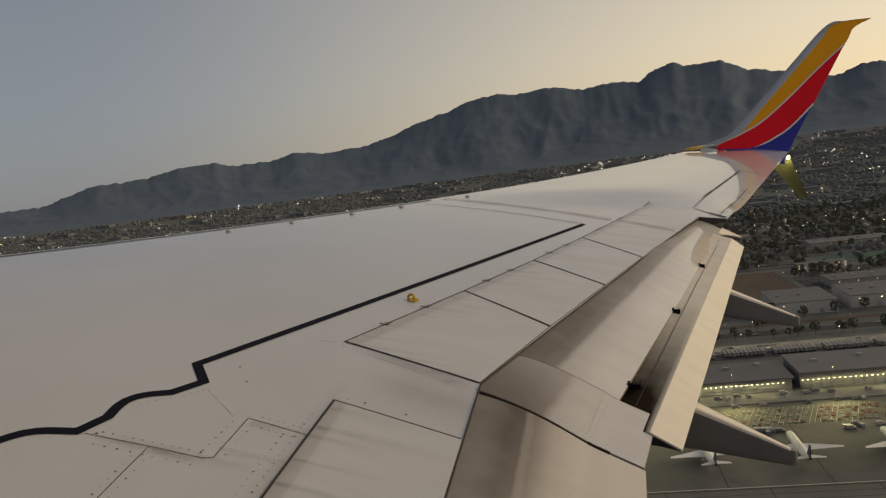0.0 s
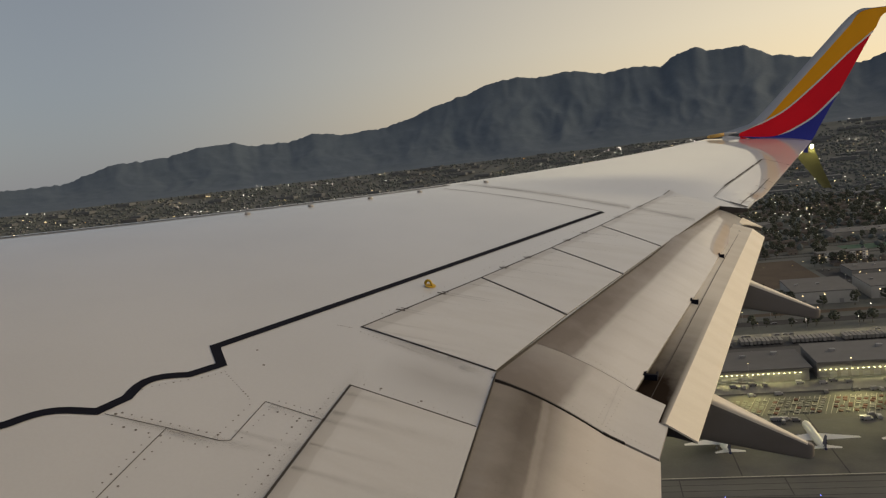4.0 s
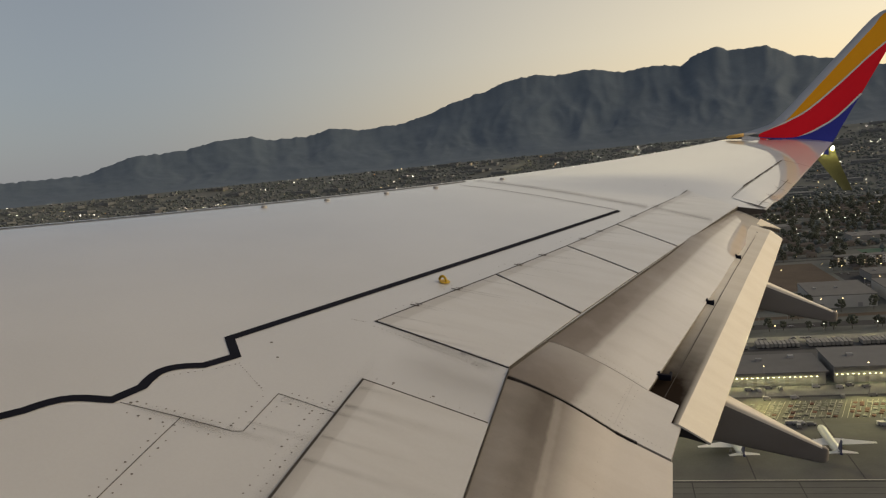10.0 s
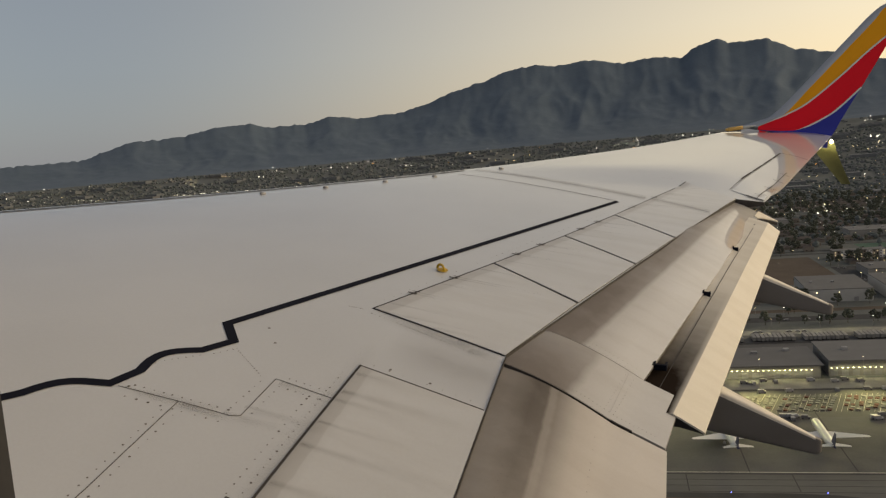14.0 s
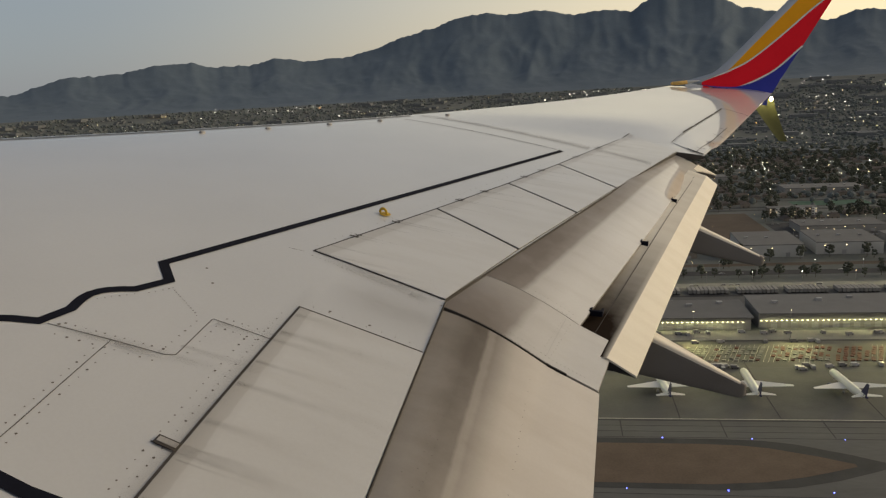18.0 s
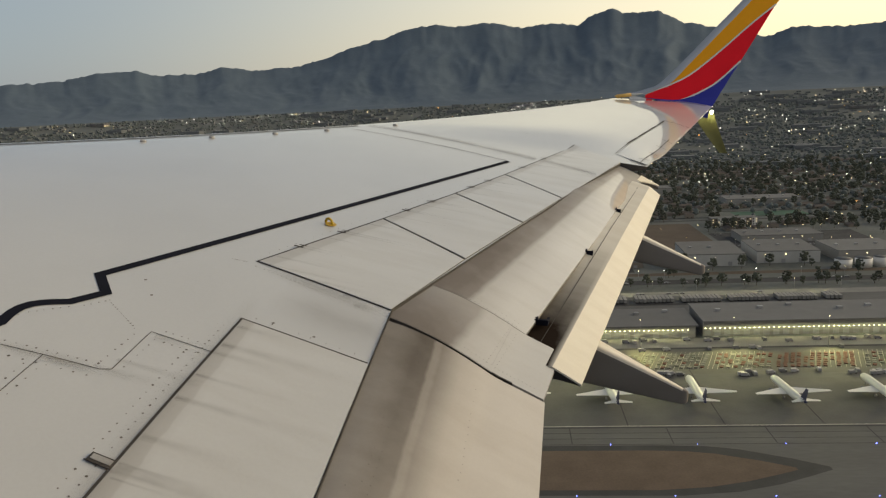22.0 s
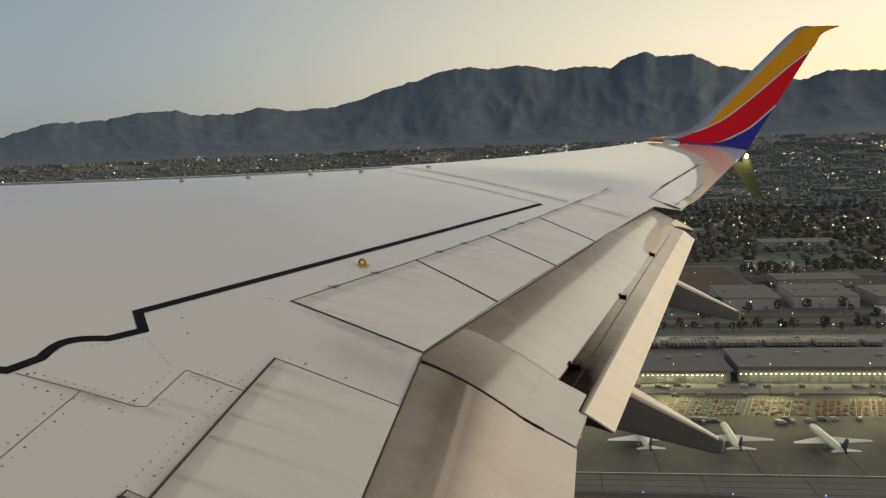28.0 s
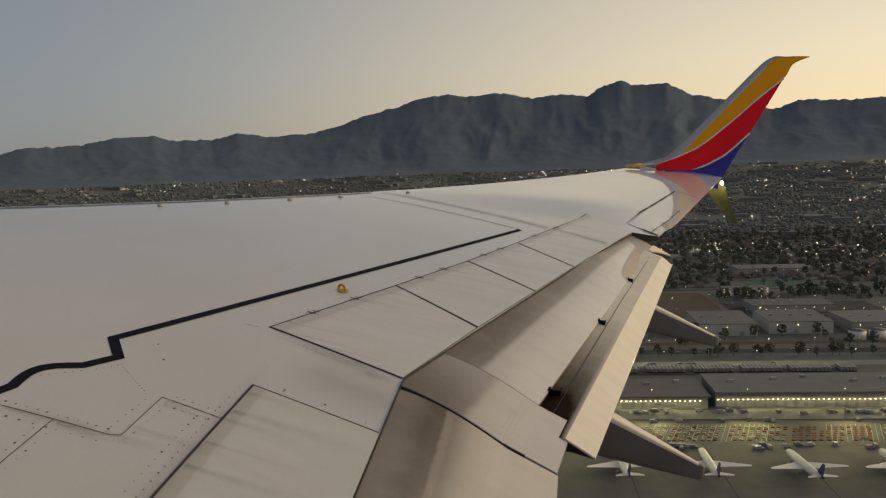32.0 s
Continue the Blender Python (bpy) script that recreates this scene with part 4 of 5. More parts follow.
for depth, grow in ((0.01, 0.0), (-0.02, 0.0), (-0.02, 0.05)):
    row = []
    for k in range(n):
        a = math.tau * k / n
        ca, sn = math.cos(a), math.sin(a)
        x = (WX0 + WX1) / 2 + math.copysign(abs(ca) ** 0.03, ca) * ((WX1 - WX0) / 2 + grow)
        z = (WZ0 + WZ1) / 2 + math.copysign(abs(sn) ** 0.12, sn) * ((WZ1 - WZ0) / 2 + grow)
        row.append(bm.verts.new(hull(x, z) + Vector((0, depth, 0))))
    loops.append(row)
for p, q in zip(loops, loops[1:]):
    for k in range(n):
        bm.faces.new((p[k], p[(k + 1) % n], q[(k + 1) % n], q[k])).smooth = True
part("window_frame", bm, M_CABIN, body, "black cabin window seal")

# ================================================================ the land below
# floor colour lifted to hold some of the valley's haze
M_GROUND = mat("valley_floor", (0.135, 0.145, 0.138), 0.9, grain=0.3, scale=0.012, second=(0.085, 0.095, 0.08))
M_CONC = mat("apron_concrete", (0.115, 0.113, 0.106), 0.8, grain=0.25, scale=0.05, bump=0.1)
M_PAD = mat("dock_pad_concrete", (0.24, 0.235, 0.22), 0.8, grain=0.25, scale=0.08)
M_TAXI = mat("taxiway_concrete", (0.122, 0.121, 0.118), 0.8, grain=0.3, scale=0.04, spread=(0.25, 1, 1))
M_ASPH = mat("asphalt", (0.05, 0.05, 0.052), 0.85, grain=0.35, scale=0.08)
M_DIRT = mat("bare_red_dirt", (0.14, 0.098, 0.070), 0.95, grain=0.35, scale=0.06)
M_FIELD = mat("dry_field", (0.11, 0.08, 0.055), 0.95, grain=0.35, scale=0.03)
M_GREEN = mat("green_painted_verge", (0.06, 0.14, 0.09), 0.85, grain=0.3, scale=0.08)
M_DOLLY = mat("dull_steel_deck", (0.15, 0.15, 0.145), 0.6, grain=0.2, scale=0.6, vary=0.4)
M_PALEW = mat("white_tilt_up_wall", (0.46, 0.46, 0.44), 0.8, grain=0.12, scale=0.2)
M_PAINT = mat("taxiway_marking", (0.62, 0.60, 0.52), 0.7, grain=0.25, scale=0.5)
M_ROOF = mat("flat_roof_membrane", (0.155, 0.155, 0.152), 0.8, grain=0.2, scale=0.08, vary=0.25)
M_WALL = mat("pale_tilt_up_wall", (0.27, 0.265, 0.25), 0.8, grain=0.15, scale=0.2, vary=0.15)
M_TAN = mat("tan_stucco", (0.22, 0.19, 0.155), 0.85, grain=0.2, scale=0.3, vary=0.25)
M_TILE = mat("brown_roof", (0.105, 0.087, 0.077), 0.85, grain=0.25, scale=0.4, vary=0.35)
M_DARKW = mat("dark_window_glass", (0.02, 0.022, 0.025), 0.15)
M_LEAF = mat("tree_foliage", (0.072, 0.082, 0.060), 0.9, grain=0.45, scale=0.6, vary=0.3)
M_BARK = mat("bark", (0.10, 0.075, 0.055), 0.9, grain=0.3, scale=3)
M_PLANE = mat("white_aircraft_paint", (0.72, 0.71, 0.68), 0.4, grain=0.08, scale=0.5)
M_NAVY = mat("navy_aircraft_paint", (0.02, 0.025, 0.09), 0.4, grain=0.1, scale=0.5)
M_GREYP = mat("grey_steel_paint", (0.30, 0.30, 0.30), 0.5, grain=0.15, scale=0.5, vary=0.3)
M_RUST = mat("rust_red_paint", (0.10, 0.036, 0.026), 0.7, grain=0.25, scale=0.6, vary=0.3)
M_CAR = mat("car_paint", (0.25, 0.25, 0.26), 0.3, coat=0.5, grain=0.05, scale=1, vary=0.8)
M_LAMP_W = mat("white_street_light", (1, 1, 1), 0.4, emit=((1.0, 0.95, 0.80), 9.0))
M_LAMP_Y = mat("yellow_street_light", (1, 0.9, 0.6), 0.4, emit=((1.0, 0.78, 0.38), 8.0))
M_LAMP_A = mat("amber_light", (1, 0.6, 0.2), 0.4, emit=((1.0, 0.45, 0.10), 7.0))
M_LAMP_B = mat("blue_taxiway_light", (0.2, 0.3, 1), 0.4, emit=((0.12, 0.16, 1.0), 7.0))
M_LAMP_G = mat("lit_dock_strip", (1, 1, 0.7), 0.4, emit=((1.0, 0.96, 0.55), 4.0))
# far roofs and foliage have the haze in their colour: paler, bluer
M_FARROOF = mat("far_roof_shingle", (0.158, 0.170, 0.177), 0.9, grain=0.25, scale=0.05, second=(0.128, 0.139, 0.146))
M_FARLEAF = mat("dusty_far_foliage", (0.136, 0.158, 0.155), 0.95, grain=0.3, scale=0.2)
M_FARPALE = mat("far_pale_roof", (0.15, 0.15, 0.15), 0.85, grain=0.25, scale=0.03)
M_LIT = mat("lit_window_glass", (0.8, 0.7, 0.5), 0.3, emit=((1.0, 0.80, 0.45), 0.4))
# blue-grey distance haze is mixed into the rock colour
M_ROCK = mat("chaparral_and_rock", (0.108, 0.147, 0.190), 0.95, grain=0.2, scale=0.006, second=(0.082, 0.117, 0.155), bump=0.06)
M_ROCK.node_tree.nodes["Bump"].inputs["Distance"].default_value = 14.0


def flat(name, x0, x1, y0, y1, z, m, label, parent=None, kind="structure"):
    bm = bmesh.new()
    nx = max(1, int((x1 - x0) / 60))
    vs = [[bm.verts.new((ease(x0, x1, i / nx), y, z)) for y in (y0, y1)] for i in range(nx + 1)]
    for i in range(nx):
        bm.faces.new((vs[i][0], vs[i + 1][0], vs[i + 1][1], vs[i][1]))
    ob = part(name, bm, m, parent)
    return tagged(ob, label, name.split("_")[-1], kind=kind)


def fan(r):
    """The valley floor rises gently towards the mountain foot."""
    t = min(1.0, max(0.0, (r - 1300) / 1950))
    return 158 * t * t


bm = bmesh.new()
ring0 = bm.verts.new((0, 0, 0))
prev = None
for r in (120, 400, 1200, *range(1300, 3250, 75), 3250, 4950):
    cur = [bm.verts.new((r * math.sin(k * math.tau / 64), r * math.cos(k * math.tau / 64), fan(r))) for k in range(64)]
    for k in range(64):
        n = (k + 1) % 64
        bm.faces.new((ring0, cur[n], cur[k]) if prev is None else (prev[k], prev[n], cur[n], cur[k]))
    prev = cur
bmesh.ops.recalc_face_normals(bm, faces=bm.faces)
tagged(part("ground", bm, M_GROUND, None), "dark valley floor with scrub, lots and streets", "ground", kind="structure")

# ---------------------------------------------------------------- mountains
RIDGE = [(-80, 1.2), (-60, 1.4), (-45.7, 1.62), (-42, 2.6), (-39.6, 2.66), (-36, 3.19), (-34.2, 3.24), (-33.2, 2.9), (-30.4, 2.9), (-28.5, 3.31), (-26.5, 3.02), (-23.7, 3.18),
         (-22.1, 3.53), (-19.6, 4.35), (-17.4, 4.87), (-15.6, 5.49), (-13.6, 5.7), (-12.3, 5.5), (-9.8, 5.67), (-7.6, 5.23), (-5.3, 5.41), (-3.7, 5.18), (-2.2, 5.92), (-1.3, 6.1),
         (-0.3, 5.77), (1.7, 5.78), (3.6, 4.88), (5.7, 4.41), (8.7, 3.62), (10.4, 4.09), (14, 3.9), (20, 4.3), (30, 3.6), (45, 2.8), (75, 1.5)]


def ridge_el(az):
    for (a0, e0), (a1, e1) in zip(RIDGE, RIDGE[1:]):
        if a0 <= az <= a1:
            t = (az - a0) / (a1 - a0)
            return ease(e0, e1, t * t * (3 - 2 * t) * 0.5 + t * 0.5) - 0.35 - 0.1 * min(1, max(0, (az + 30) / 25))
    return 1.2


def fold(p, n=4):
    """Ridged fractal noise from 0 to 1."""
    a, f, s = 1.0, 1.0, 0.0
    for _ in range(n):
        s += a * (1 - abs(noise.noise(p * f)))
        a, f = a * 0.5, f * 2.1
    return s / 1.9


NA, NR, FOOT, BACK = 760, 96, 3250.0, 4450.0
verts, faces = [], []
for i in range(NA + 1):
    az = ease(-70, 60, i / NA)
    crest = 0.07 * noise.noise(Vector((az * 1.3, 3, 1))) + 0.09 * noise.noise(Vector((az * 2.9, 7, 1))) + 0.05 * noise.noise(Vector((az * 6.7, 2, 4)))
    top = 180 + BACK * math.tan(radians(ridge_el(az))) - 154
    crest = BACK * math.tan(radians(crest))
    a = radians(az)
    for j in range(NR + 1):
        f = j / (NR - 10)
        r = ease(FOOT, BACK, f)
        x, y = r * math.sin(a), r * math.cos(a)
        if f <= 1:
            arc_ = a * 3700 + 60 * noise.noise(Vector((x / 480, y / 480, 4.1)))
            big_ = fold(Vector((arc_ / 430, r / 1150, 0.3)), 3)
            fine_ = fold(Vector((arc_ / 150, r / 520, 2.3)), 3)
            g = 0.06 * f + 0.94 * f ** 1.55
            w = min(1.0, 5 * f) * (1 - f ** 2)
            h = top * g * (1 - w * (0.72 * (1 - big_) + 0.34 * (1 - fine_))) + 8 * f * (fine_ - 0.6) + crest * f ** 9
        else:
            h = (top + crest) * (1 - (f - 1) * 1.6)
        verts.append((x, y, 154 + max(0.0, h) if f > 0.004 else 138.0))
for i in range(NA):
    for j in range(NR):
        k = i * (NR + 1) + j
        faces.append((k, k + NR + 1, k + NR + 2, k + 1))
me = bpy.data.meshes.new("mountains")
me.from_pydata(verts, [], faces)
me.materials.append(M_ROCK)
for p in me.polygons:
    p.use_smooth = True
me.flip_normals()
tagged(new("mountains", me), "dark blue-grey mountain range with folded slopes at dusk", "mountains", kind="structure")

# ---------------------------------------------------------------- airfield
# the airfield and its town are laid out square, then turned to the flight path, which the wind sets off the nose
SHIFT = 85
FIELD = pose(0, 0, 0, rz=8.5) @ pose(SHIFT, 0, 0)
standing = set(bpy.data.objects)
flat("runway", -900, 900, 190, 245, 0.05, M_TAXI, "worn grey concrete runway")
flat("taxiway", -900, 900, 318, 406, 0.05, M_TAXI, "worn grey concrete taxiway")
flat("apron", -900, 900, 406, 562, 0.06, M_CONC, "floodlit concrete cargo apron")
for y in (326, 384, 391, 398):
    flat("joint_line", -900, 900, y, y + 0.6, 0.09, M_ASPH, "dark expansion joint", None)
for x in range(-130, 330, 52):
    flat("joint_line", x, x + 0.7, 406, 500, 0.09, M_ASPH, "dark expansion joint", None)
    flat("joint_line", x + 20, x + 20.6, 385, 406, 0.09, M_ASPH, "dark expansion joint", None)
flat("joint_line", -900, 900, 404.5, 406, 0.10, M_ASPH, "dark tarred joint at the apron edge", None)
flat("edge_line", -900, 900, 407, 407.6, 0.10, M_PAINT, "pale painted apron edge line")
flat("service_road", -900, 900, 478, 487, 0.085, M_TAXI, "paler service road across the apron")
flat("dock_pad", -900, 900, 541, 562, 0.085, M_PAD, "pale concrete dock pad in front of the terminal")
flat("kerb_line", -900, 900, 537.5, 540.5, 0.085, M_ASPH, "dark drain strip before the dock pad")


def island(x0, x1, y0, y1, z, m, label, tip):
    """A long ground patch that tapers to a blunt point at both ends."""
    bm = bmesh.new()
    mid, r = (y0 + y1) / 2, (y1 - y0) / 2
    end = [(0, -1.0), (0.35, -0.86), (0.62, -0.60), (0.85, -0.28), (1.0, -0.06), (1.0, 0.06), (0.8, 0.40), (0.5, 0.80), (0.3, 0.94), (0, 1.0)]
    pts = [(x1 - tip + tip * a, mid + r * b) for a, b in end] + [(x0 + tip - tip * a, mid - r * b) for a, b in end]
    bm.faces.new([bm.verts.new((x, y, z)) for x, y in pts])
    tagged(part("infield_island", bm, m, None), label, "ground", kind="structure")


for x0, x1 in ((-320, 62), (112, 420)):
    island(x0, x1, 331, 383, 0.12, M_ASPH, "dark asphalt shoulder of a taxiway island", 74)
    island(x0 + 16, x1 - 16, 336, 377, 0.16, M_DIRT, "bare brown dirt island between taxiways", 68)
flat("verge", -900, 900, 245, 318, 0.03, M_DIRT, "brown dirt strip beside the runway")
flat("verge", -900, 900, 300, 312, 0.10, M_GREEN, "green painted strip beside the taxiway")


def lathe(bm, prof, n=14, axis="x"):
    prev = None
    for a, r, c in prof:
        cur = [bm.verts.new((a, r * math.cos(k * math.tau / n), c + r * math.sin(k * math.tau / n))) for k in range(n)]
        if prev:
            for k in range(n):
                bm.faces.new((prev[k], prev[(k + 1) % n], cur[(k + 1) % n], cur[k])).smooth = True
        prev = cur


def parked_jet():
    """A twin-engined freighter, nose along -x, standing on its wheels."""
    o = new("parked_jet")
    bm = bmesh.new()
    lathe(bm, [(-20, 0.15, 3.6), (-19.2, 1.0, 3.7), (-17.5, 1.7, 3.9), (-15, 2.0, 4.0), (8, 2.0, 4.0), (13, 1.6, 4.4), (18, 0.8, 5.0), (20, 0.25, 5.3)])
    part("fuselage", bm, M_PLANE, o, "white fuselage")
    for s in (-1, 1):
        bm = bmesh.new()
        v = [bm.verts.new(p) for p in ((-4.5, s * 1.6, 3.2), (3.0, s * 1.6, 3.0), (6.6, s * 18.5, 5.0), (4.9, s * 18.5, 5.05), (-4.5, s * 1.6, 3.8), (3.0, s * 1.6, 3.3), (6.6, s * 18.5, 5.15), (4.9, s * 18.5, 5.2))]
        for q in ((0, 1, 2, 3), (7, 6, 5, 4), (0, 3, 7, 4), (1, 5, 6, 2), (3, 2, 6, 7), (0, 4, 5, 1)):
            bm.faces.new([v[k] for k in q])
        bmesh.ops.recalc_face_normals(bm, faces=bm.faces)
        part("wing", bm, M_PLANE, o)
        bm = bmesh.new()
        v = [bm.verts.new(p) for p in ((14.5, s * 0.8, 5.2), (18.6, s * 0.7, 5.3), (20.2, s * 6.8, 5.7), (18.6, s * 6.8, 5.7), (14.5, s * 0.8, 5.45), (18.6, s * 0.7, 5.45), (20.2, s * 6.8, 5.8), (18.6, s * 6.8, 5.8))]
        for q in ((0, 1, 2, 3), (7, 6, 5, 4), (0, 3, 7, 4), (1, 5, 6, 2), (3, 2, 6, 7), (0, 4, 5, 1)):
            bm.faces.new([v[k] for k in q])
        bmesh.ops.recalc_face_normals(bm, faces=bm.faces)
        part("tailplane", bm, M_PLANE, o)
        bm = bmesh.new()
        lathe(bm, [(-6.2, 0.9, 2.1), (-5.6, 1.15, 2.1), (-3.0, 1.1, 2.2), (-1.0, 0.6, 2.3)], 12)
        bmesh.ops.translate(bm, vec=(0, s * 6.4, 0), verts=bm.verts)
        part("engine", bm, M_NAVY, o)
        bm = bmesh.new()
        tube(bm, (1, s * 2.6 - 0.5, 0.6), (1, s * 2.6 + 0.5, 0.6), 0.6, 0.6, 12)
        tube(bm, (1, s * 2.6, 0.6), (1, s * 2.6, 3.2), 0.15, 0.15, 6)
        part("main_wheel", bm, M_GREYP, o)
    bm = bmesh.new()
    tube(bm, (-15.5, -0.3, 0.45), (-15.5, 0.3, 0.45), 0.45, 0.45, 12)
    tube(bm, (-15.5, 0, 0.45), (-15.5, 0, 2.4), 0.1, 0.1, 6)
    part("nose_wheel", bm, M_GREYP, o)
    bm = bmesh.new()
    v = [bm.verts.new(p) for p in ((13.5, -0.25, 5.4), (18.8, -0.2, 5.4), (21.0, -0.1, 12.0), (18.8, -0.1, 12.0), (13.5, 0.25, 5.4), (18.8, 0.2, 5.4), (21.0, 0.1, 12.0), (18.8, 0.1, 12.0))]
    for q in ((0, 1, 2, 3), (7, 6, 5, 4), (0, 3, 7, 4), (1, 5, 6, 2), (3, 2, 6, 7), (0, 4, 5, 1)):
        bm.faces.new([v[k] for k in q])
    bmesh.ops.recalc_face_normals(bm, faces=bm.faces)
    part("tail_fin", bm, M_NAVY, o, "navy tail fin")
    bm = bmesh.new()
    tube(bm, (17, 0, 4.9), (20.3, 0, 5.3), 1.0, 0.3, 12)
    part("tail_cone", bm, M_NAVY, o, "navy tail cone")
    return tagged(o, "white twin-engined freighter jet with a navy tail, parked on the apron", "airplane", "jets on the cargo apron")


jet = parked_jet()
jet_rot = -86
grown = Matrix.Scale(1.16, 4)
jet.scale = (1.16, 1.16, 1.16)
jet.matrix_world = pose(-30, 447, 0.06, rz=jet_rot) @ grown
for x, y, turn in ((20, 448, -90), (72, 446, -85), (124, 447, -88), (-88, 447, -84), (-150, 448, -89)):
    copy_thing(jet, pose(x, y, 0.06, rz=turn))


def cart(x, y, rz, k):
    o = new("cargo_dolly")
    bm = bmesh.new()
    box(bm, -1.6, 1.6, -1.2, 1.2, 0.5, 0.75)
    for sx in (-1.2, 1.2):
        tube(bm, (sx, -1.1, 0.25), (sx, 1.1, 0.25), 0.25, 0.25, 8)
    part("deck", bm, M_RUST if k else M_DOLLY, o)
    o.matrix_world = pose(x, y, 0.06, rz=rz)
    return tagged(o, "rust-red baggage dolly standing in a row on the apron" if k else "grey baggage dolly standing on the apron", "cart", "dollies on the apron")


rnd = random.Random(11)
doll = [cart(70, 500, 30, 1), cart(60, 504, 30, 0)]
for x0, n, red in ((-34, 9, 0.04), (6, 8, 0.15), (44, 9, 0.55), (84, 12, 0.97), (140, 8, 0.3), (-90, 9, 0.3)):
    for row in range(n):
        for k in range(7):
            if rnd.random() < 0.8:
                copy_thing(doll[0 if rnd.random() < red else 1], pose(x0 + row * 4.2 + k * 1.5 + rnd.uniform(-0.4, 0.4), 499 + k * 4.0, 0.06, rz=68 + rnd.uniform(-4, 4)))
bm = bmesh.new()
for k in range(110):
    x = -120 + k * 3.1
    if (k // 9) % 4 != 3:
        bm.faces.new([bm.verts.new(p) for p in ((x, 496, 0.10), (x + 0.18, 496, 0.10), (x + 12.18, 530, 0.10), (x + 12, 530, 0.10))])
tagged(part("bay_lines", bm, M_PAINT, None), "pale slanting painted bay lines on the apron", "marking", kind="stuff")


def van():
    o = new("ground_vehicle")
    bm = bmesh.new()
    box(bm, -2.6, 2.6, -1.1, 1.1, 0.5, 1.5)
    box(bm, -2.6, 1.2, -1.05, 1.05, 1.5, 2.5)
    part("body", bm, M_CAR, o)
    for x in (-1.7, 1.7):
        for y in (-1.12, 0.87):
            bm = bmesh.new()
            tube(bm, (x, y, 0.4), (x, y + 0.25, 0.4), 0.4, 0.4, 10)
            part("wheel", bm, M_ASPH, o)
    bm = bmesh.new()
    box(bm, 1.2, 1.25, -0.95, 0.95, 1.5, 2.1)
    part("windscreen", bm, M_DARKW, o)
    return tagged(o, "service vehicle parked on the ground", "vehicle", "vehicles on the ground")


gv = van()
gv.matrix_world = pose(75, 486, 0.06, rz=20)
for k in range(84):
    copy_thing(gv, pose(rnd.uniform(-120, 200), rnd.choice((482, 485, 488, 535, 552, 556)) + rnd.uniform(-2, 2), 0.06, rz=rnd.choice((0, 15, 90)) + rnd.uniform(-8, 8)))


def cargo_building(x0, x1, y0, y1, h):
    o = new("cargo_terminal")
    bm = bmesh.new()
    box(bm, x0, x1, y0, y1, 0, h)
    part("body", bm, M_WALL, o, "pale wall")
    bm = bmesh.new()
    box(bm, x0 - 1, x1 + 1, y0 - 5, y1 + 1, h, h + 0.8)
    part("roof", bm, M_ROOF, o, "grey flat roof with an overhang")
    n = int((x1 - x0) / 7)
    for k in range(n):
        x = x0 + 3.5 + k * 7
        bm = bmesh.new()
        box(bm, x - 2.2, x + 2.2, y0 - 0.15, y0, 0.2, 4.4)
        part("dock_door", bm, M_GREYP, o)
        for dx in (-1.75, 1.75):
            bm = bmesh.new()
            box(bm, x + dx - 0.5, x + dx + 0.5, y0 - 0.5, y0 - 0.2, 5.8, 6.2)
            part("dock_lamp", bm, M_LAMP_G, o, "glowing dock lamp")
    for k in range(int((x1 - x0) / 28)):
        bm = bmesh.new()
        x = x0 + 14 + k * 28 + (k % 2) * 5
        box(bm, x, x + 4, (y0 + y1) / 2 - 2 + 6 * (k % 3), (y0 + y1) / 2 + 1 + 6 * (k % 3), h + 0.8, h + 2.6)
        part("roof_unit", bm, M_GREYP, o)
    return tagged(o, "long flat-roofed cargo terminal with lit dock doors", "building")


cargo_building(52, 250, 567, 612, 12)
cargo_building(-210, 46, 564, 606, 10)


def trailer():
    o = new("truck_trailer")
    bm = bmesh.new()
    box(bm, -1.3, 1.3, -6.8, 6.8, 1.1, 4.0)
    part("box_body", bm, M_WALL, o, "pale box body")
    for y in (-5.4, -4.2, 4.6):
        bm = bmesh.new()
        tube(bm, (-1.25, y, 0.5), (1.25, y, 0.5), 0.5, 0.5, 10)
        part("wheel_set", bm, M_ASPH, o)
    bm = bmesh.new()
    box(bm, -0.6, 0.6, -6, 6, 0.7, 1.1)
    part("chassis", bm, M_ASPH, o)
    return tagged(o, "pale box truck trailer parked in a row", "trailer", "trailers behind the terminal")


tr = trailer()
tr.matrix_world = pose(-60, 668, 0.05)
for k in range(1, 76):
    if k % 12 not in (10, 11):
        copy_thing(tr, pose(-60 + k * 3.3, 668 + rnd.uniform(-0.6, 0.6), 0.05))

flat("lot", -400, 500, 612, 700, 0.05, M_TAXI, "worn concrete trailer yard")
flat("lot", -400, 500, 655, 660, 0.09, M_ASPH, "dark tarred strip of the trailer yard")
flat("lot", -400, 500, 684, 700, 0.09, M_PAD, "pale lit service road behind the yard")
flat("road", -900, 900, 728, 746, 0.06, M_ASPH, "asphalt road beside the airfield")
flat("rail_bed", -900, 900, 764, 776, 0.06, M_FIELD, "brown gravel railway bed")
flat("road", -900, 900, 1088, 1098, 0.06, M_ASPH, "asphalt street")
flat("field", 44, 152, 892, 1070, 0.05, M_FIELD, "dry brown field")
flat("field", -190, -60, 860, 990, 0.05, M_FIELD, "dry brown field")
flat("lot", 158, 330, 890, 990, 0.05, M_ASPH, "dark parking lot round the shops")
flat("lot", -50, 36, 782, 868, 0.05, M_ASPH, "dark parking lot")


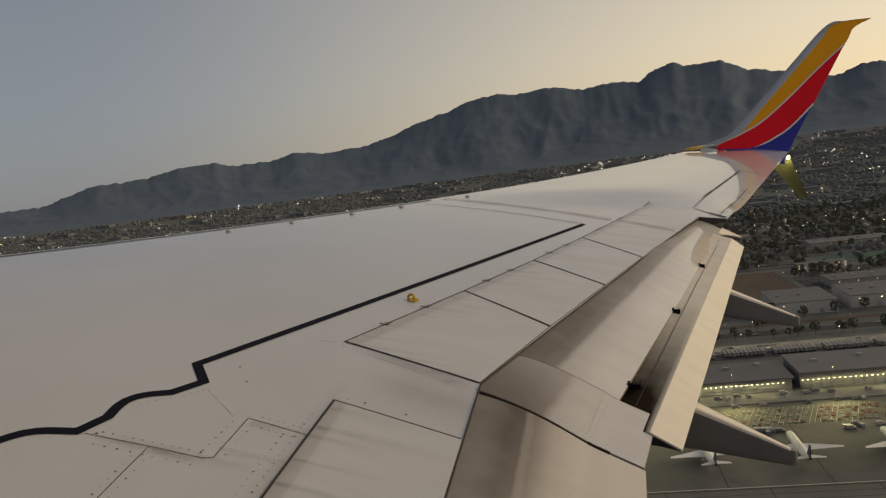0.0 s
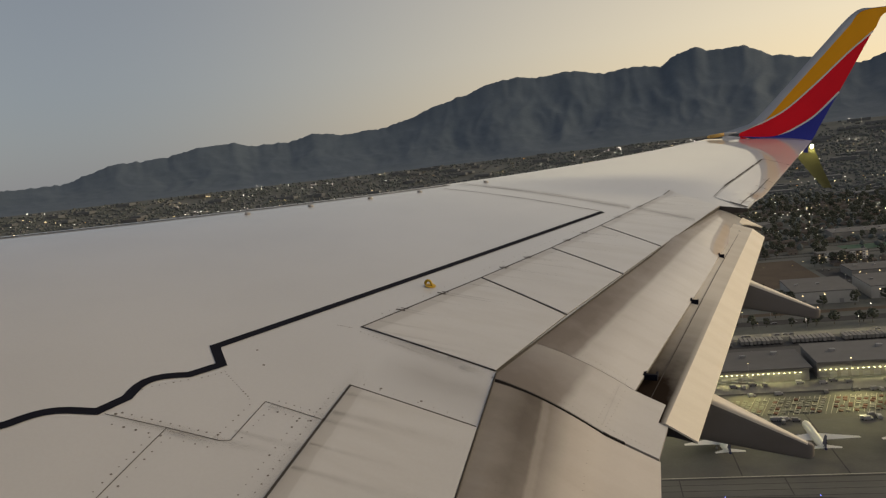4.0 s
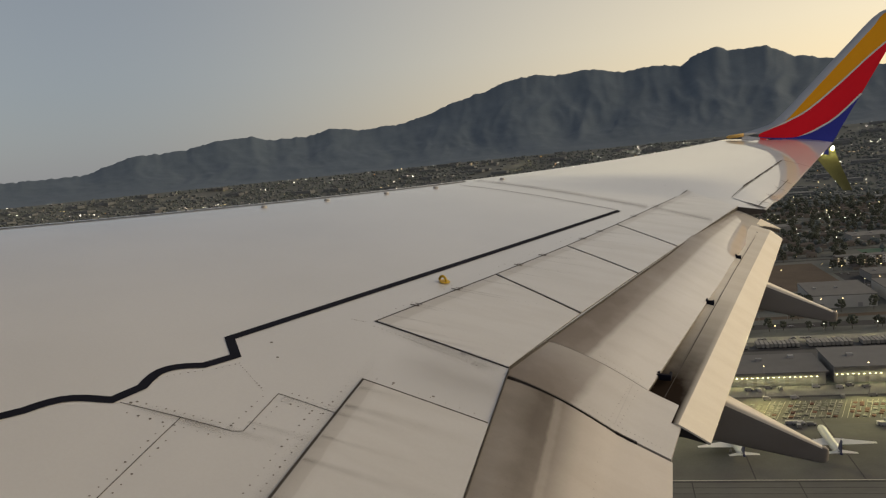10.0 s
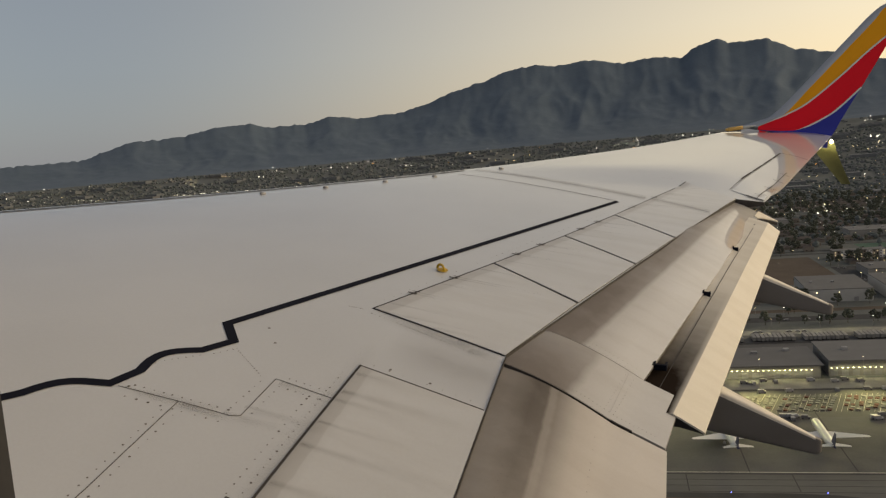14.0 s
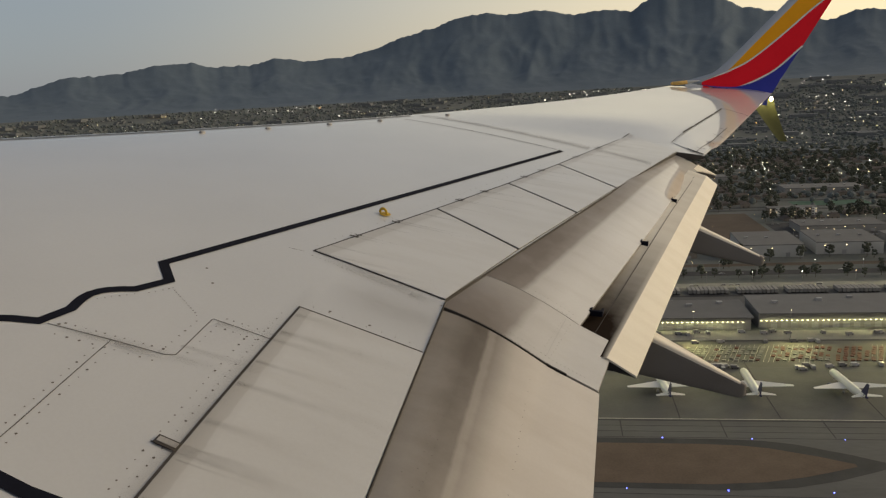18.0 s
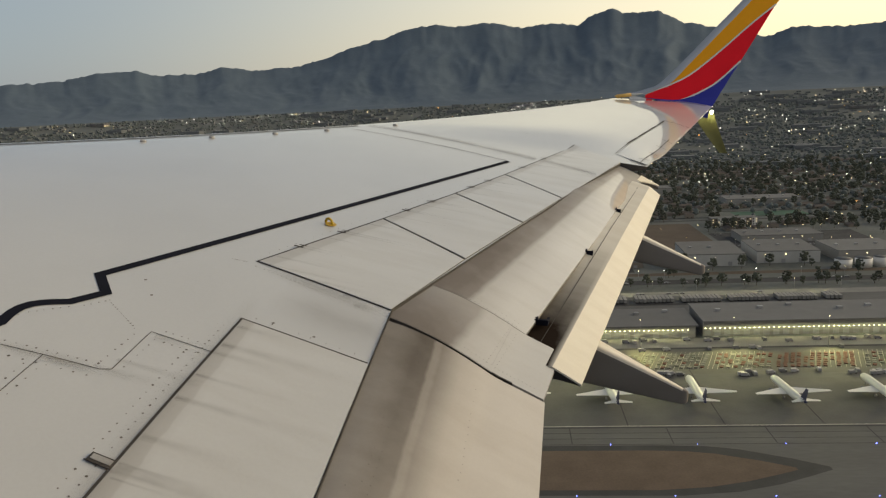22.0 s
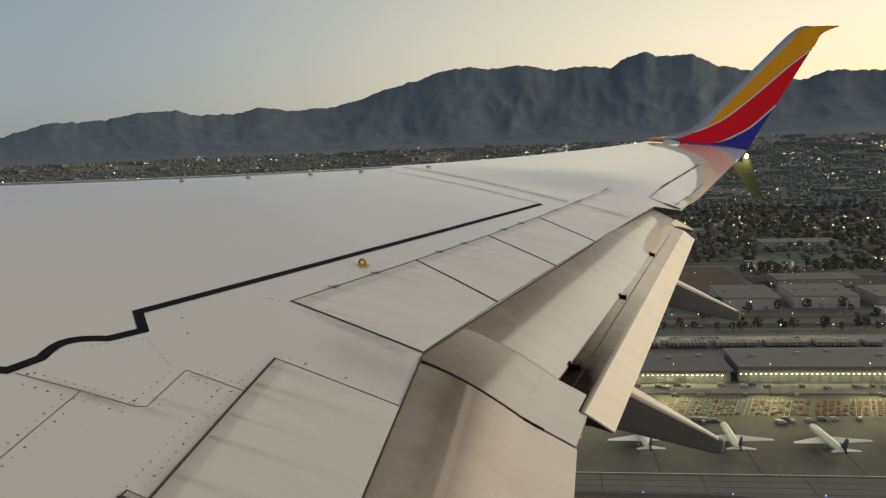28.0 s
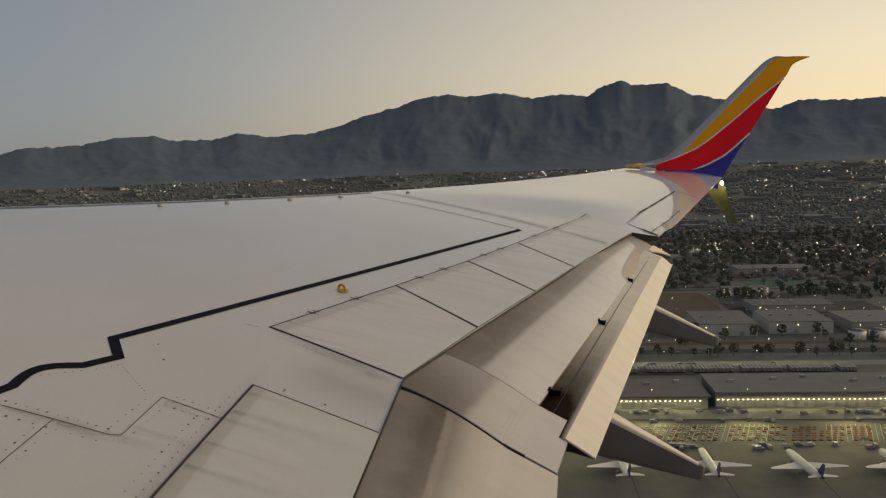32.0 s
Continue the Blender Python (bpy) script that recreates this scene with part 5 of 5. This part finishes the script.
def light_pole(h, m, group):
    o = new("street_lamp")
    bm = bmesh.new()
    tube(bm, (0, 0, 0), (0, 0, h), 0.18, 0.1, 6)
    part("pole", bm, M_GREYP, o)
    bm = bmesh.new()
    bmesh.ops.create_icosphere(bm, subdivisions=1, radius=0.27)
    bmesh.ops.translate(bm, vec=(0, 0, h), verts=bm.verts)
    part("lamp_head", bm, m, o, "glowing lamp head")
    return tagged(o, "tall pole with a glowing lamp head", "street lamp", group)


pole_w = light_pole(9, M_LAMP_W, "street lamps")
pole_y = light_pole(9, M_LAMP_Y, "street lamps")
pole_w.matrix_world, pole_y.matrix_world = pose(10, 704, 0), pose(34, 748, 0)
for k in range(1, 24):
    copy_thing(pole_w if k % 3 else pole_y, pose(-150 + k * 21 + rnd.uniform(-3, 3), 704 if k % 2 else 748, 0))
for k in range(16):
    copy_thing(pole_y, pose(166 + (k % 8) * 21, 897 if k < 8 else 984, 0))
for k in range(30):
    copy_thing(rnd.choice((pole_w, pole_y, pole_w)), pose(rnd.uniform(-150, 40), rnd.uniform(782, 1080), 0))

# floodlight masts over the apron
mast = light_pole(22, M_LAMP_Y, "apron floodlights")
tagged(mast, "tall apron floodlight mast with a yellow glowing head", "street lamp")
mast.matrix_world = pose(66, 538, 0)
for k, x in enumerate((-130, -62, 2, 66, 130, 194)):
    if x != 66:
        copy_thing(mast, pose(x, 538, 0))
    fl = new("apron_floodlight", bpy.data.lights.new("apron_floodlight", "SPOT"))
    fl.data.energy, fl.data.color, fl.data.shadow_soft_size = 40000, (1.0, 0.93, 0.38), 0.5
    fl.data.spot_size, fl.data.spot_blend = radians(155), 0.7
    fl.matrix_world = look((x, 536, 22), (x - 4, 486, 0))
# the lamps under the dock canopy and over the trailer yard
for x, y, z, ln, watts in ((150, 562.5, 9.5, 190, 7000), (-80, 560, 8.0, 240, 8500), (60, 690, 10, 260, 5000)):
    dl = new("dock_lamp_row", bpy.data.lights.new("dock_lamp_row", "AREA"))
    dl.data.shape, dl.data.size, dl.data.size_y = "RECTANGLE", ln, 0.5
    dl.data.energy, dl.data.color = watts, (1.0, 0.93, 0.45)
    dl.matrix_world = pose(x, y, z, rx=-12 if y < 600 else 0)


def warehouse(x, y, w, d, h, rz=0.0, m=None):
    o = new("warehouse")
    bm = bmesh.new()
    box(bm, -w / 2, w / 2, -d / 2, d / 2, 0, h)
    part("body", bm, m or M_WALL, o)
    bm = bmesh.new()
    box(bm, -w / 2 - 0.3, w / 2 + 0.3, -d / 2 - 0.3, d / 2 + 0.3, h, h + 0.7)
    part("roof", bm, M_ROOF, o)
    for k in range(int(w / 17)):
        bm = bmesh.new()
        xx = -w / 2 + 9 + k * 17
        box(bm, xx - 2.0, xx + 2.0, -d / 2 - 0.12, -d / 2, 0.2, min(4.4, h * 0.5))
        part("door", bm, M_GREYP, o, "grey roller door")
    for k in range(int(w / 20)):
        bm = bmesh.new()
        xx = -w / 2 + 8 + k * 20
        box(bm, xx, xx + 3, -2, 1, h + 0.7, h + 2.2)
        part("roof_unit", bm, M_GREYP, o)
        bm = bmesh.new()
        box(bm, xx - 0.25, xx + 0.25, -d / 2 - 0.4, -d / 2 - 0.13, h * 0.75, h * 0.75 + 0.4)
        part("wall_lamp", bm, M_LAMP_Y, o, "glowing wall lamp")
    o.matrix_world = pose(x, y, 0, rz=rz)
    return tagged(o, "large flat-roofed pale warehouse", "building", "warehouses")


warehouse(122, 838, 58, 72, 12, -2, M_PALEW)
warehouse(196, 842, 62, 66, 12, -2, M_PALEW)
warehouse(276, 838, 66, 60, 11, 1)
warehouse(30, 812, 34, 20, 6, 3, M_TAN)
warehouse(-20, 905, 60, 34, 8, -2, M_TAN)
warehouse(-110, 830, 56, 30, 8, 3)
warehouse(226, 944, 92, 44, 8, 0)
warehouse(300, 1250, 110, 46, 9, -2)
warehouse(150, 1420, 90, 40, 9, 2)
warehouse(20, 1300, 76, 36, 8)


# ---------------------------------------------------------------- larger buildings, tanks and parking beside the airfield
def column_office(x, y, w, d, h):
    o = new("office_building")
    bm = bmesh.new()
    box(bm, -w / 2, w / 2, -d / 2, d / 2, 0, h)
    part("body", bm, M_TILE, o, "dark recessed wall")
    bm = bmesh.new()
    box(bm, -w / 2 - 1.5, w / 2 + 1.5, -d / 2 - 2.5, d / 2 + 1, h, h + 1.6)
    part("roof", bm, M_ROOF, o, "flat overhanging roof")
    for k in range(15):
        xx = ease(-w / 2 - 0.5, w / 2 + 0.5, k / 14)
        bm = bmesh.new()
        box(bm, xx - 0.7, xx + 0.7, -d / 2 - 2.0, -d / 2 - 0.6, 0, h)
        part("column", bm, M_WALL, o, "pale column")
    o.matrix_world = pose(x, y, 0.05, rz=-3)
    return tagged(o, "long low office building with pale columns", "building")


def lit_apartments(x, y, w, d, h):
    o = new("apartment_building")
    r = random.Random(77)
    bm = bmesh.new()
    box(bm, -w / 2, w / 2, -d / 2, d / 2, 0, h)
    part("wall", bm, M_TAN, o)
    bm = bmesh.new()
    box(bm, -w / 2 - 0.4, w / 2 + 0.4, -d / 2 - 0.4, d / 2 + 0.4, h, h + 0.8)
    part("roof", bm, M_ROOF, o)
    for k in range(8):
        xx = ease(-w / 2 + 4, w / 2 - 4, k / 7)
        if k % 2:
            bm = bmesh.new()
            box(bm, xx - 3.2, xx + 3.2, -d / 2 - 0.5, -d / 2, 0.3, h + 0.3)
            part("bay", bm, M_PLANE, o, "white projecting bay")
        off = 0.62 if k % 2 else 0.12
        for f in range(3):
            for dx in (-1.8, 1.8):
                bm = bmesh.new()
                box(bm, xx + dx - 0.8, xx + dx + 0.8, -d / 2 - off, -d / 2 - off + 0.1, 1.0 + f * h / 3, 2.6 + f * h / 3)
                lit = r.random() < 0.3
                part("window", bm, M_LIT if lit else M_DARKW, o, "lit window" if lit else "")
    o.matrix_world = pose(x, y, 0, rz=2)
    return tagged(o, "three-storey apartment building with white bays and lit windows", "building")


def tank(x, y, r, h):
    o = new("storage_tank")
    bm = bmesh.new()
    tube(bm, (0, 0, 0), (0, 0, h), r, r, 28)
    part("shell", bm, M_PLANE, o)
    bm = bmesh.new()
    tube(bm, (0, 0, h), (0, 0, h + 1.2), r + 0.15, r * 0.25, 28)
    part("roof", bm, M_ROOF, o)
    o.matrix_world = pose(x, y, 0)
    return tagged(o, "round white storage tank with a low cone roof", "tank", "storage tanks")


column_office(-8, 1000, 74, 16, 8)
lit_apartments(205, 1050, 60, 15, 10)
for x, y, r in ((238, 782, 8), (258, 784, 8), (275, 786, 6.5)):
    tank(x, y, r, 9)
bm = bmesh.new()
for row in range(4):
    for k in range(29):
        x, y = -49 + k * 2.9, 790 + row * 17.5
        bm.faces.new([bm.verts.new(p) for p in ((x, y, 0.10), (x + 0.18, y, 0.10), (x + 0.18, y + 5, 0.10), (x, y + 5, 0.10))])
tagged(part("bay_lines", bm, M_PAINT, None), "pale painted parking bay lines", "marking", kind="stuff")


def car():
    o = new("parked_car")
    bm = bmesh.new()
    box(bm, -0.9, 0.9, -2.2, 2.2, 0.35, 0.9)
    vs = box(bm, -0.85, 0.85, -1.5, 1.2, 0.9, 1.45)
    for v in vs[4:]:
        v.co.y *= 0.72
        v.co.x *= 0.85
    part("body", bm, M_CAR, o)
    for y in (-1.4, 1.4):
        for x in (-0.92, 0.72):
            bm = bmesh.new()
            tube(bm, (x, y, 0.34), (x + 0.2, y, 0.34), 0.34, 0.34, 10)
            part("wheel", bm, M_ASPH, o)
    return tagged(o, "car parked in a marked bay of the lot", "car", "cars in the parking lot")


pc = car()
rnd = random.Random(61)
pc.matrix_world = pose(-47.5, 792.5, 0.06)
for row in range(4):
    for k in range(1, 28):
        if rnd.random() < 0.6 and not (k > 20 and row < 2):
            copy_thing(pc, pose(-47.5 + k * 2.9 + rnd.uniform(-0.2, 0.2), 792.5 + row * 17.5 + rnd.uniform(-0.3, 0.3), 0.06, rz=rnd.choice((0, 180))))

for k in range(64):
    if rnd.random() < 0.7:
        copy_thing(pc, pose(164 + (k % 32) * 3.6 + rnd.uniform(-0.2, 0.2), 902 if k < 32 else 978, 0.06, rz=rnd.choice((0, 180))))
for k in range(60):
    copy_thing(pc, pose(rnd.uniform(-120, 260), rnd.choice((632, 640, 692, 733, 741)), 0.1, rz=90 + rnd.uniform(-4, 4)))

# residential streets, climbing with the valley floor
for k in range(12):
    y0 = 1112 + 52 * k
    bm = grid(lambda u, v: Vector((ease(-200 - 5 * k, 340 + 22 * k, u), y0 + 6 * v, fan(math.hypot(ease(-200 - 5 * k, 340 + 22 * k, u) + SHIFT, y0)) + 0.35)), 24, 1)
    tagged(part("street", bm, M_ASPH, None), "narrow residential street", "street", kind="structure")
flat("field", 230, 330, 1112, 1160, 0.05, M_GREEN, "green sports field")


def house(w, d, h, pitch, glass=None):
    o = new("house")
    bm = bmesh.new()
    box(bm, -w / 2, w / 2, -d / 2, d / 2, 0, h)
    part("body", bm, M_TAN, o)
    bm = bmesh.new()
    e = 0.5
    v = [bm.verts.new(p) for p in ((-w / 2 - e, -d / 2 - e, h), (w / 2 + e, -d / 2 - e, h), (w / 2 + e, d / 2 + e, h), (-w / 2 - e, d / 2 + e, h), (-w / 2 + d * 0.3, 0, h + pitch), (w / 2 - d * 0.3, 0, h + pitch))]
    for q in ((3, 2, 1, 0), (0, 1, 5, 4), (2, 3, 4, 5), (1, 2, 5), (3, 0, 4)):
        bm.faces.new([v[k] for k in q])
    part("roof", bm, M_TILE, o)
    for x in (-w / 4, w / 4):
        bm = bmesh.new()
        box(bm, x - 0.8, x + 0.8, -d / 2 - 0.06, -d / 2, 1.0, 2.2)
        part("window", bm, glass if glass and x < 0 else M_DARKW, o)
    return tagged(o, "low stucco house with one lit window" if glass else "low stucco house with a brown hipped roof", "house", "suburban houses")


def tree(seed, h):
    o = new("tree")
    r = random.Random(seed)
    bm = bmesh.new()
    tube(bm, (0, 0, 0), (0.1, 0, h * 0.5), 0.25, 0.14, 6)
    for k in range(4):
        a = k * 1.6 + r.random()
        tube(bm, (0.1, 0, h * (0.32 + 0.05 * k)), (math.cos(a) * h * 0.22, math.sin(a) * h * 0.22, h * (0.55 + 0.06 * k)), 0.1, 0.04, 5)
    part("trunk", bm, M_BARK, o)
    bm = bmesh.new()
    for k in range(34):
        a, q = r.uniform(0, 6.28), r.random() ** 0.5
        z = h * r.uniform(0.38, 1.0)
        w = h * 0.34 * q * (1.15 - abs(z / h - 0.62) * 1.5)
        s = h * r.uniform(0.06, 0.12)
        g = bmesh.ops.create_icosphere(bm, subdivisions=1, radius=s)
        for v in g["verts"]:
            v.co = v.co * r.uniform(0.65, 1.35) + Vector((math.cos(a) * w, math.sin(a) * w, z))
    part("crown", bm, M_LEAF, o)
    return tagged(o, "dark leafy street tree", "tree", "street trees")


kinds = [house(15, 10, 3.2, 2.2), house(18, 11, 3.4, 2.4), house(12, 9, 5.6, 2.0), house(14, 10, 3.2, 2.2, M_LIT)]
trees = [tree(k, 8 + 2 * k) for k in range(4)]
first = {}


LIMIT = {"tree": 290, "house": 280}
count = {"tree": 0, "house": 0}
rest = {}


def put_thing(ob, m):
    """Places a thing; past the limit of its kind, only its shape is noted for the joined rest."""
    kind = ob.name.split(".")[0]
    if ob in first and count[kind] >= LIMIT[kind]:
        for child in ob.children:
            co = np.empty(len(child.data.vertices) * 3)
            child.data.vertices.foreach_get("co", co)
            mm = np.array(m)
            co = co.reshape(-1, 3) @ mm[:3, :3].T + mm[:3, 3]
            rest.setdefault((kind, child.data.materials[0].name), []).append((co, [tuple(p.vertices) for p in child.data.polygons]))
        return
    count[kind] += 1
    if ob not in first:
        first[ob] = True
        ob.matrix_world = m
    else:
        copy_thing(ob, m)


rnd = random.Random(21)
plots = ((20, 1300, 76, 36), (150, 1420, 90, 40), (300, 1250, 110, 46), (280, 1136, 110, 50), (205, 1050, 66, 22), (226, 944, 180, 104), (98, 981, 112, 182), (-8, 1000, 80, 26), (-20, 905, 64, 38), (-125, 925, 134, 134))


def on_ground(x, y, turn):
    return pose(x, y, fan(math.hypot(x + SHIFT, y)) - 0.05, rz=turn)


def clear(x, y, gap):
    return not any(abs(x - a) < w / 2 + gap and abs(y - b) < d / 2 + gap for a, b, w, d in plots)


# a row of street trees before the road, and loose ones round the lots
for k in range(44):
    put_thing(trees[rnd.choice((0, 0, 1, 2))], pose(-190 + k * 11.5 + rnd.uniform(-9, 9), 718 + rnd.uniform(-4, 5), 0, rz=rnd.uniform(0, 360)))
lots = ((122, 838, 62, 78), (196, 842, 66, 72), (276, 838, 70, 66), (30, 812, 38, 24), (-7, 825, 90, 90), (-110, 830, 60, 34), (255, 784, 60, 24))
for k in range(230):
    y = rnd.uniform(750, 1085)
    x = rnd.uniform(-0.22 * y, 20 + 0.36 * y)
    if clear(x, y, 4) and not 760 < y < 780 and not any(abs(x - a) < w / 2 + 5 and abs(y - b) < d / 2 + 5 for a, b, w, d in lots):
        put_thing(rnd.choice(trees), pose(x, y, 0, rz=rnd.uniform(0, 360)))
for k in range(9):
    put_thing(trees[2 + k % 2], pose(70 + 5 * math.cos(k * 1.7) + 2 * k, 806 + 7 * math.sin(k * 2.3), 0, rz=40 * k))
for row in range(30):
    y = 1012 + row * 26 + (6 if row % 2 else 0)
    x = -0.16 * y
    while x < y * 0.40:
        x += rnd.uniform(15, 23)
        if not clear(x, y, 9) or 1076 < y < 1108:
            continue
        if rnd.random() < 0.52:
            put_thing(rnd.choice(kinds + kinds[:3]), on_ground(x, y + rnd.uniform(-3, 3), rnd.choice((0, 0, 90)) + rnd.uniform(-5, 5)))
        for k in range(rnd.choice((0, 1, 1, 2))):
            put_thing(rnd.choice(trees), on_ground(x + rnd.uniform(-9, 9), y + rnd.choice((-1, 1)) * rnd.uniform(8, 12), rnd.uniform(0, 360)))
for (kind, name), pieces in rest.items():
    vv, ff = [], []
    for co, polys in pieces:
        q = len(vv)
        vv += [tuple(p) for p in co]
        ff += [tuple(q + i for i in p) for p in polys]
    me = bpy.data.meshes.new("far_" + kind)
    me.from_pydata(vv, [], ff)
    me.materials.append(bpy.data.materials[name])
    tagged(new("far_suburb_" + kind + "s", me), "dark street trees among the far houses" if kind == "tree" else "low stucco houses of the far suburb", kind + "s", kind="stuff")


for k in range(14):
    bm = bmesh.new()
    bmesh.ops.create_icosphere(bm, subdivisions=1, radius=0.25)
    ob = part("taxiway_light", bm, M_LAMP_B, None)
    ob.location = (-60 + 22 * k, 383.5 if k % 2 else 330.5, 0.3)
    tagged(ob, "small blue taxiway edge light", "light", "taxiway lights")
for ob in bpy.data.objects:
    if ob not in standing and ob.parent is None:
        ob.matrix_basis = FIELD @ ob.matrix_basis


# ---------------------------------------------------------------- far city: roofs, trees and lights that nobody could count
def polar(r, az):
    return r * math.sin(radians(az)), r * math.cos(radians(az))


def scatter_boxes(n, seed, name, m, label):
    r_ = random.Random(seed)
    bm_v, bm_f = [], []
    for _ in range(n):
        r = 1150 + 2080 * r_.random() ** 0.8
        x, y = polar(r, r_.uniform(-52, 30))
        if y < 1780 and -0.24 * y < x < 0.30 * y:
            continue
        big = r_.random() < 0.08
        w, d, h = (r_.uniform(30, 80), r_.uniform(20, 40), r_.uniform(7, 11)) if big else (r_.uniform(9, 18), r_.uniform(8, 12), r_.uniform(3.5, 6))
        k = len(bm_v)
        g0 = fan(r) - 0.3
        h += g0
        bm_v += [(x - w / 2, y - d / 2, g0), (x + w / 2, y - d / 2, g0), (x + w / 2, y + d / 2, g0), (x - w / 2, y + d / 2, g0), (x - w / 2, y - d / 2, h), (x + w / 2, y - d / 2, h), (x + w / 2, y + d / 2, h), (x - w / 2, y + d / 2, h)]
        bm_f += [(k + 4, k + 5, k + 6, k + 7), (k, k + 1, k + 5, k + 4), (k + 1, k + 2, k + 6, k + 5), (k + 2, k + 3, k + 7, k + 6), (k + 3, k, k + 4, k + 7)]
    me = bpy.data.meshes.new(name)
    me.from_pydata(bm_v, [], bm_f)
    me.materials.append(m)
    tagged(new(name, me), label, "buildings", kind="stuff")


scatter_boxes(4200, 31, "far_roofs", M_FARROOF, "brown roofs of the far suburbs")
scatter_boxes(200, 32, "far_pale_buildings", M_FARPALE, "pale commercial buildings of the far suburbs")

r_ = random.Random(41)
ico = bmesh.new()
bmesh.ops.create_icosphere(ico, subdivisions=1, radius=1)
iv, jf = [v.co.copy() for v in ico.verts], [[v.index for v in f.verts] for f in ico.faces]
ico.free()
vv, ff = [], []
for _ in range(21000):
    r = 1150 + 2080 * r_.random() ** 0.85
    x, y = polar(r, r_.uniform(-52, 30))
    if y < 1700 and -0.24 * y < x < 0.30 * y and r_.random() < 0.6:
        continue
    if noise.noise(Vector((x * 0.004, y * 0.004, 0))) < -0.25:
        continue
    s = r_.uniform(2.0, 5.0)
    k = len(vv)
    vv += [(x + c.x * s * r_.uniform(0.7, 1.4), y + c.y * s * r_.uniform(0.7, 1.4), fan(r) + max(0, s * 0.9 + c.z * s * r_.uniform(0.7, 1.3))) for c in iv]
    ff += [tuple(k + q for q in f) for f in jf]
me = bpy.data.meshes.new("far_trees")
me.from_pydata(vv, [], ff)
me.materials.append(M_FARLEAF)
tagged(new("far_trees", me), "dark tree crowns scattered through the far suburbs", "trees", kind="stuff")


def lights(n, seed, name, m, label, r0, r1, a0, a1, size, cluster):
    r_ = random.Random(seed)
    vv, ff = [], []
    octa = ((1, 0, 0), (-1, 0, 0), (0, 1, 0), (0, -1, 0), (0, 0, 1), (0, 0, -1))
    of = ((0, 2, 4), (2, 1, 4), (1, 3, 4), (3, 0, 4), (2, 0, 5), (1, 2, 5), (3, 1, 5), (0, 3, 5))
    done = 0
    while done < n:
        r = math.sqrt(r_.uniform(r0 * r0, r1 * r1))
        x, y = polar(r, r_.uniform(a0, a1))
        m_ = 1 if r_.random() > cluster else r_.randint(4, 16)
        dx = r_.uniform(9, 24)
        turn = r_.choice((0, 0, 0.05, 0.5))
        home = FIELD.inverted() @ Vector((x, y, 0))
        if y < 1500 and not clear(home.x, home.y, 2):
            continue
        for k in range(m_):
            px, py = x + math.cos(turn) * dx * k + r_.uniform(-3, 3), y + math.sin(turn) * dx * k + r_.uniform(-6, 6)
            s = size * r_.choice((0.35, 0.45, 0.6, 0.75, 0.95, 1.9)) * (0.45 + 0.55 * r / r1)
            z = r_.uniform(4, 9) + fan(math.hypot(px, py))
            q = len(vv)
            vv += [(px + a * s, py + b * s, z + c * s) for a, b, c in octa]
            ff += [tuple(q + i for i in f) for f in of]
            done += 1
    me = bpy.data.meshes.new(name)
    me.from_pydata(vv, [], ff)
    me.materials.append(m)
    tagged(new(name, me), label, "lights", kind="stuff")


lights(1700, 51, "white_city_lights", M_LAMP_W, "white lights of the far city", 1150, 3240, -52, 30, 0.56, 0.6)
lights(1200, 52, "yellow_city_lights", M_LAMP_Y, "warm yellow lights of the far city", 1150, 3240, -52, 30, 0.52, 0.6)
lights(140, 53, "amber_city_lights", M_LAMP_A, "amber lights of the far city", 800, 3200, -52, 30, 0.5, 0.0)
lights(700, 54, "suburb_lights", M_LAMP_Y, "street lights of the near suburb", 900, 1900, -12, 26, 0.26, 0.55)
lights(420, 55, "white_suburb_lights", M_LAMP_W, "white street lights of the near suburb", 900, 2000, -12, 26, 0.27, 0.55)
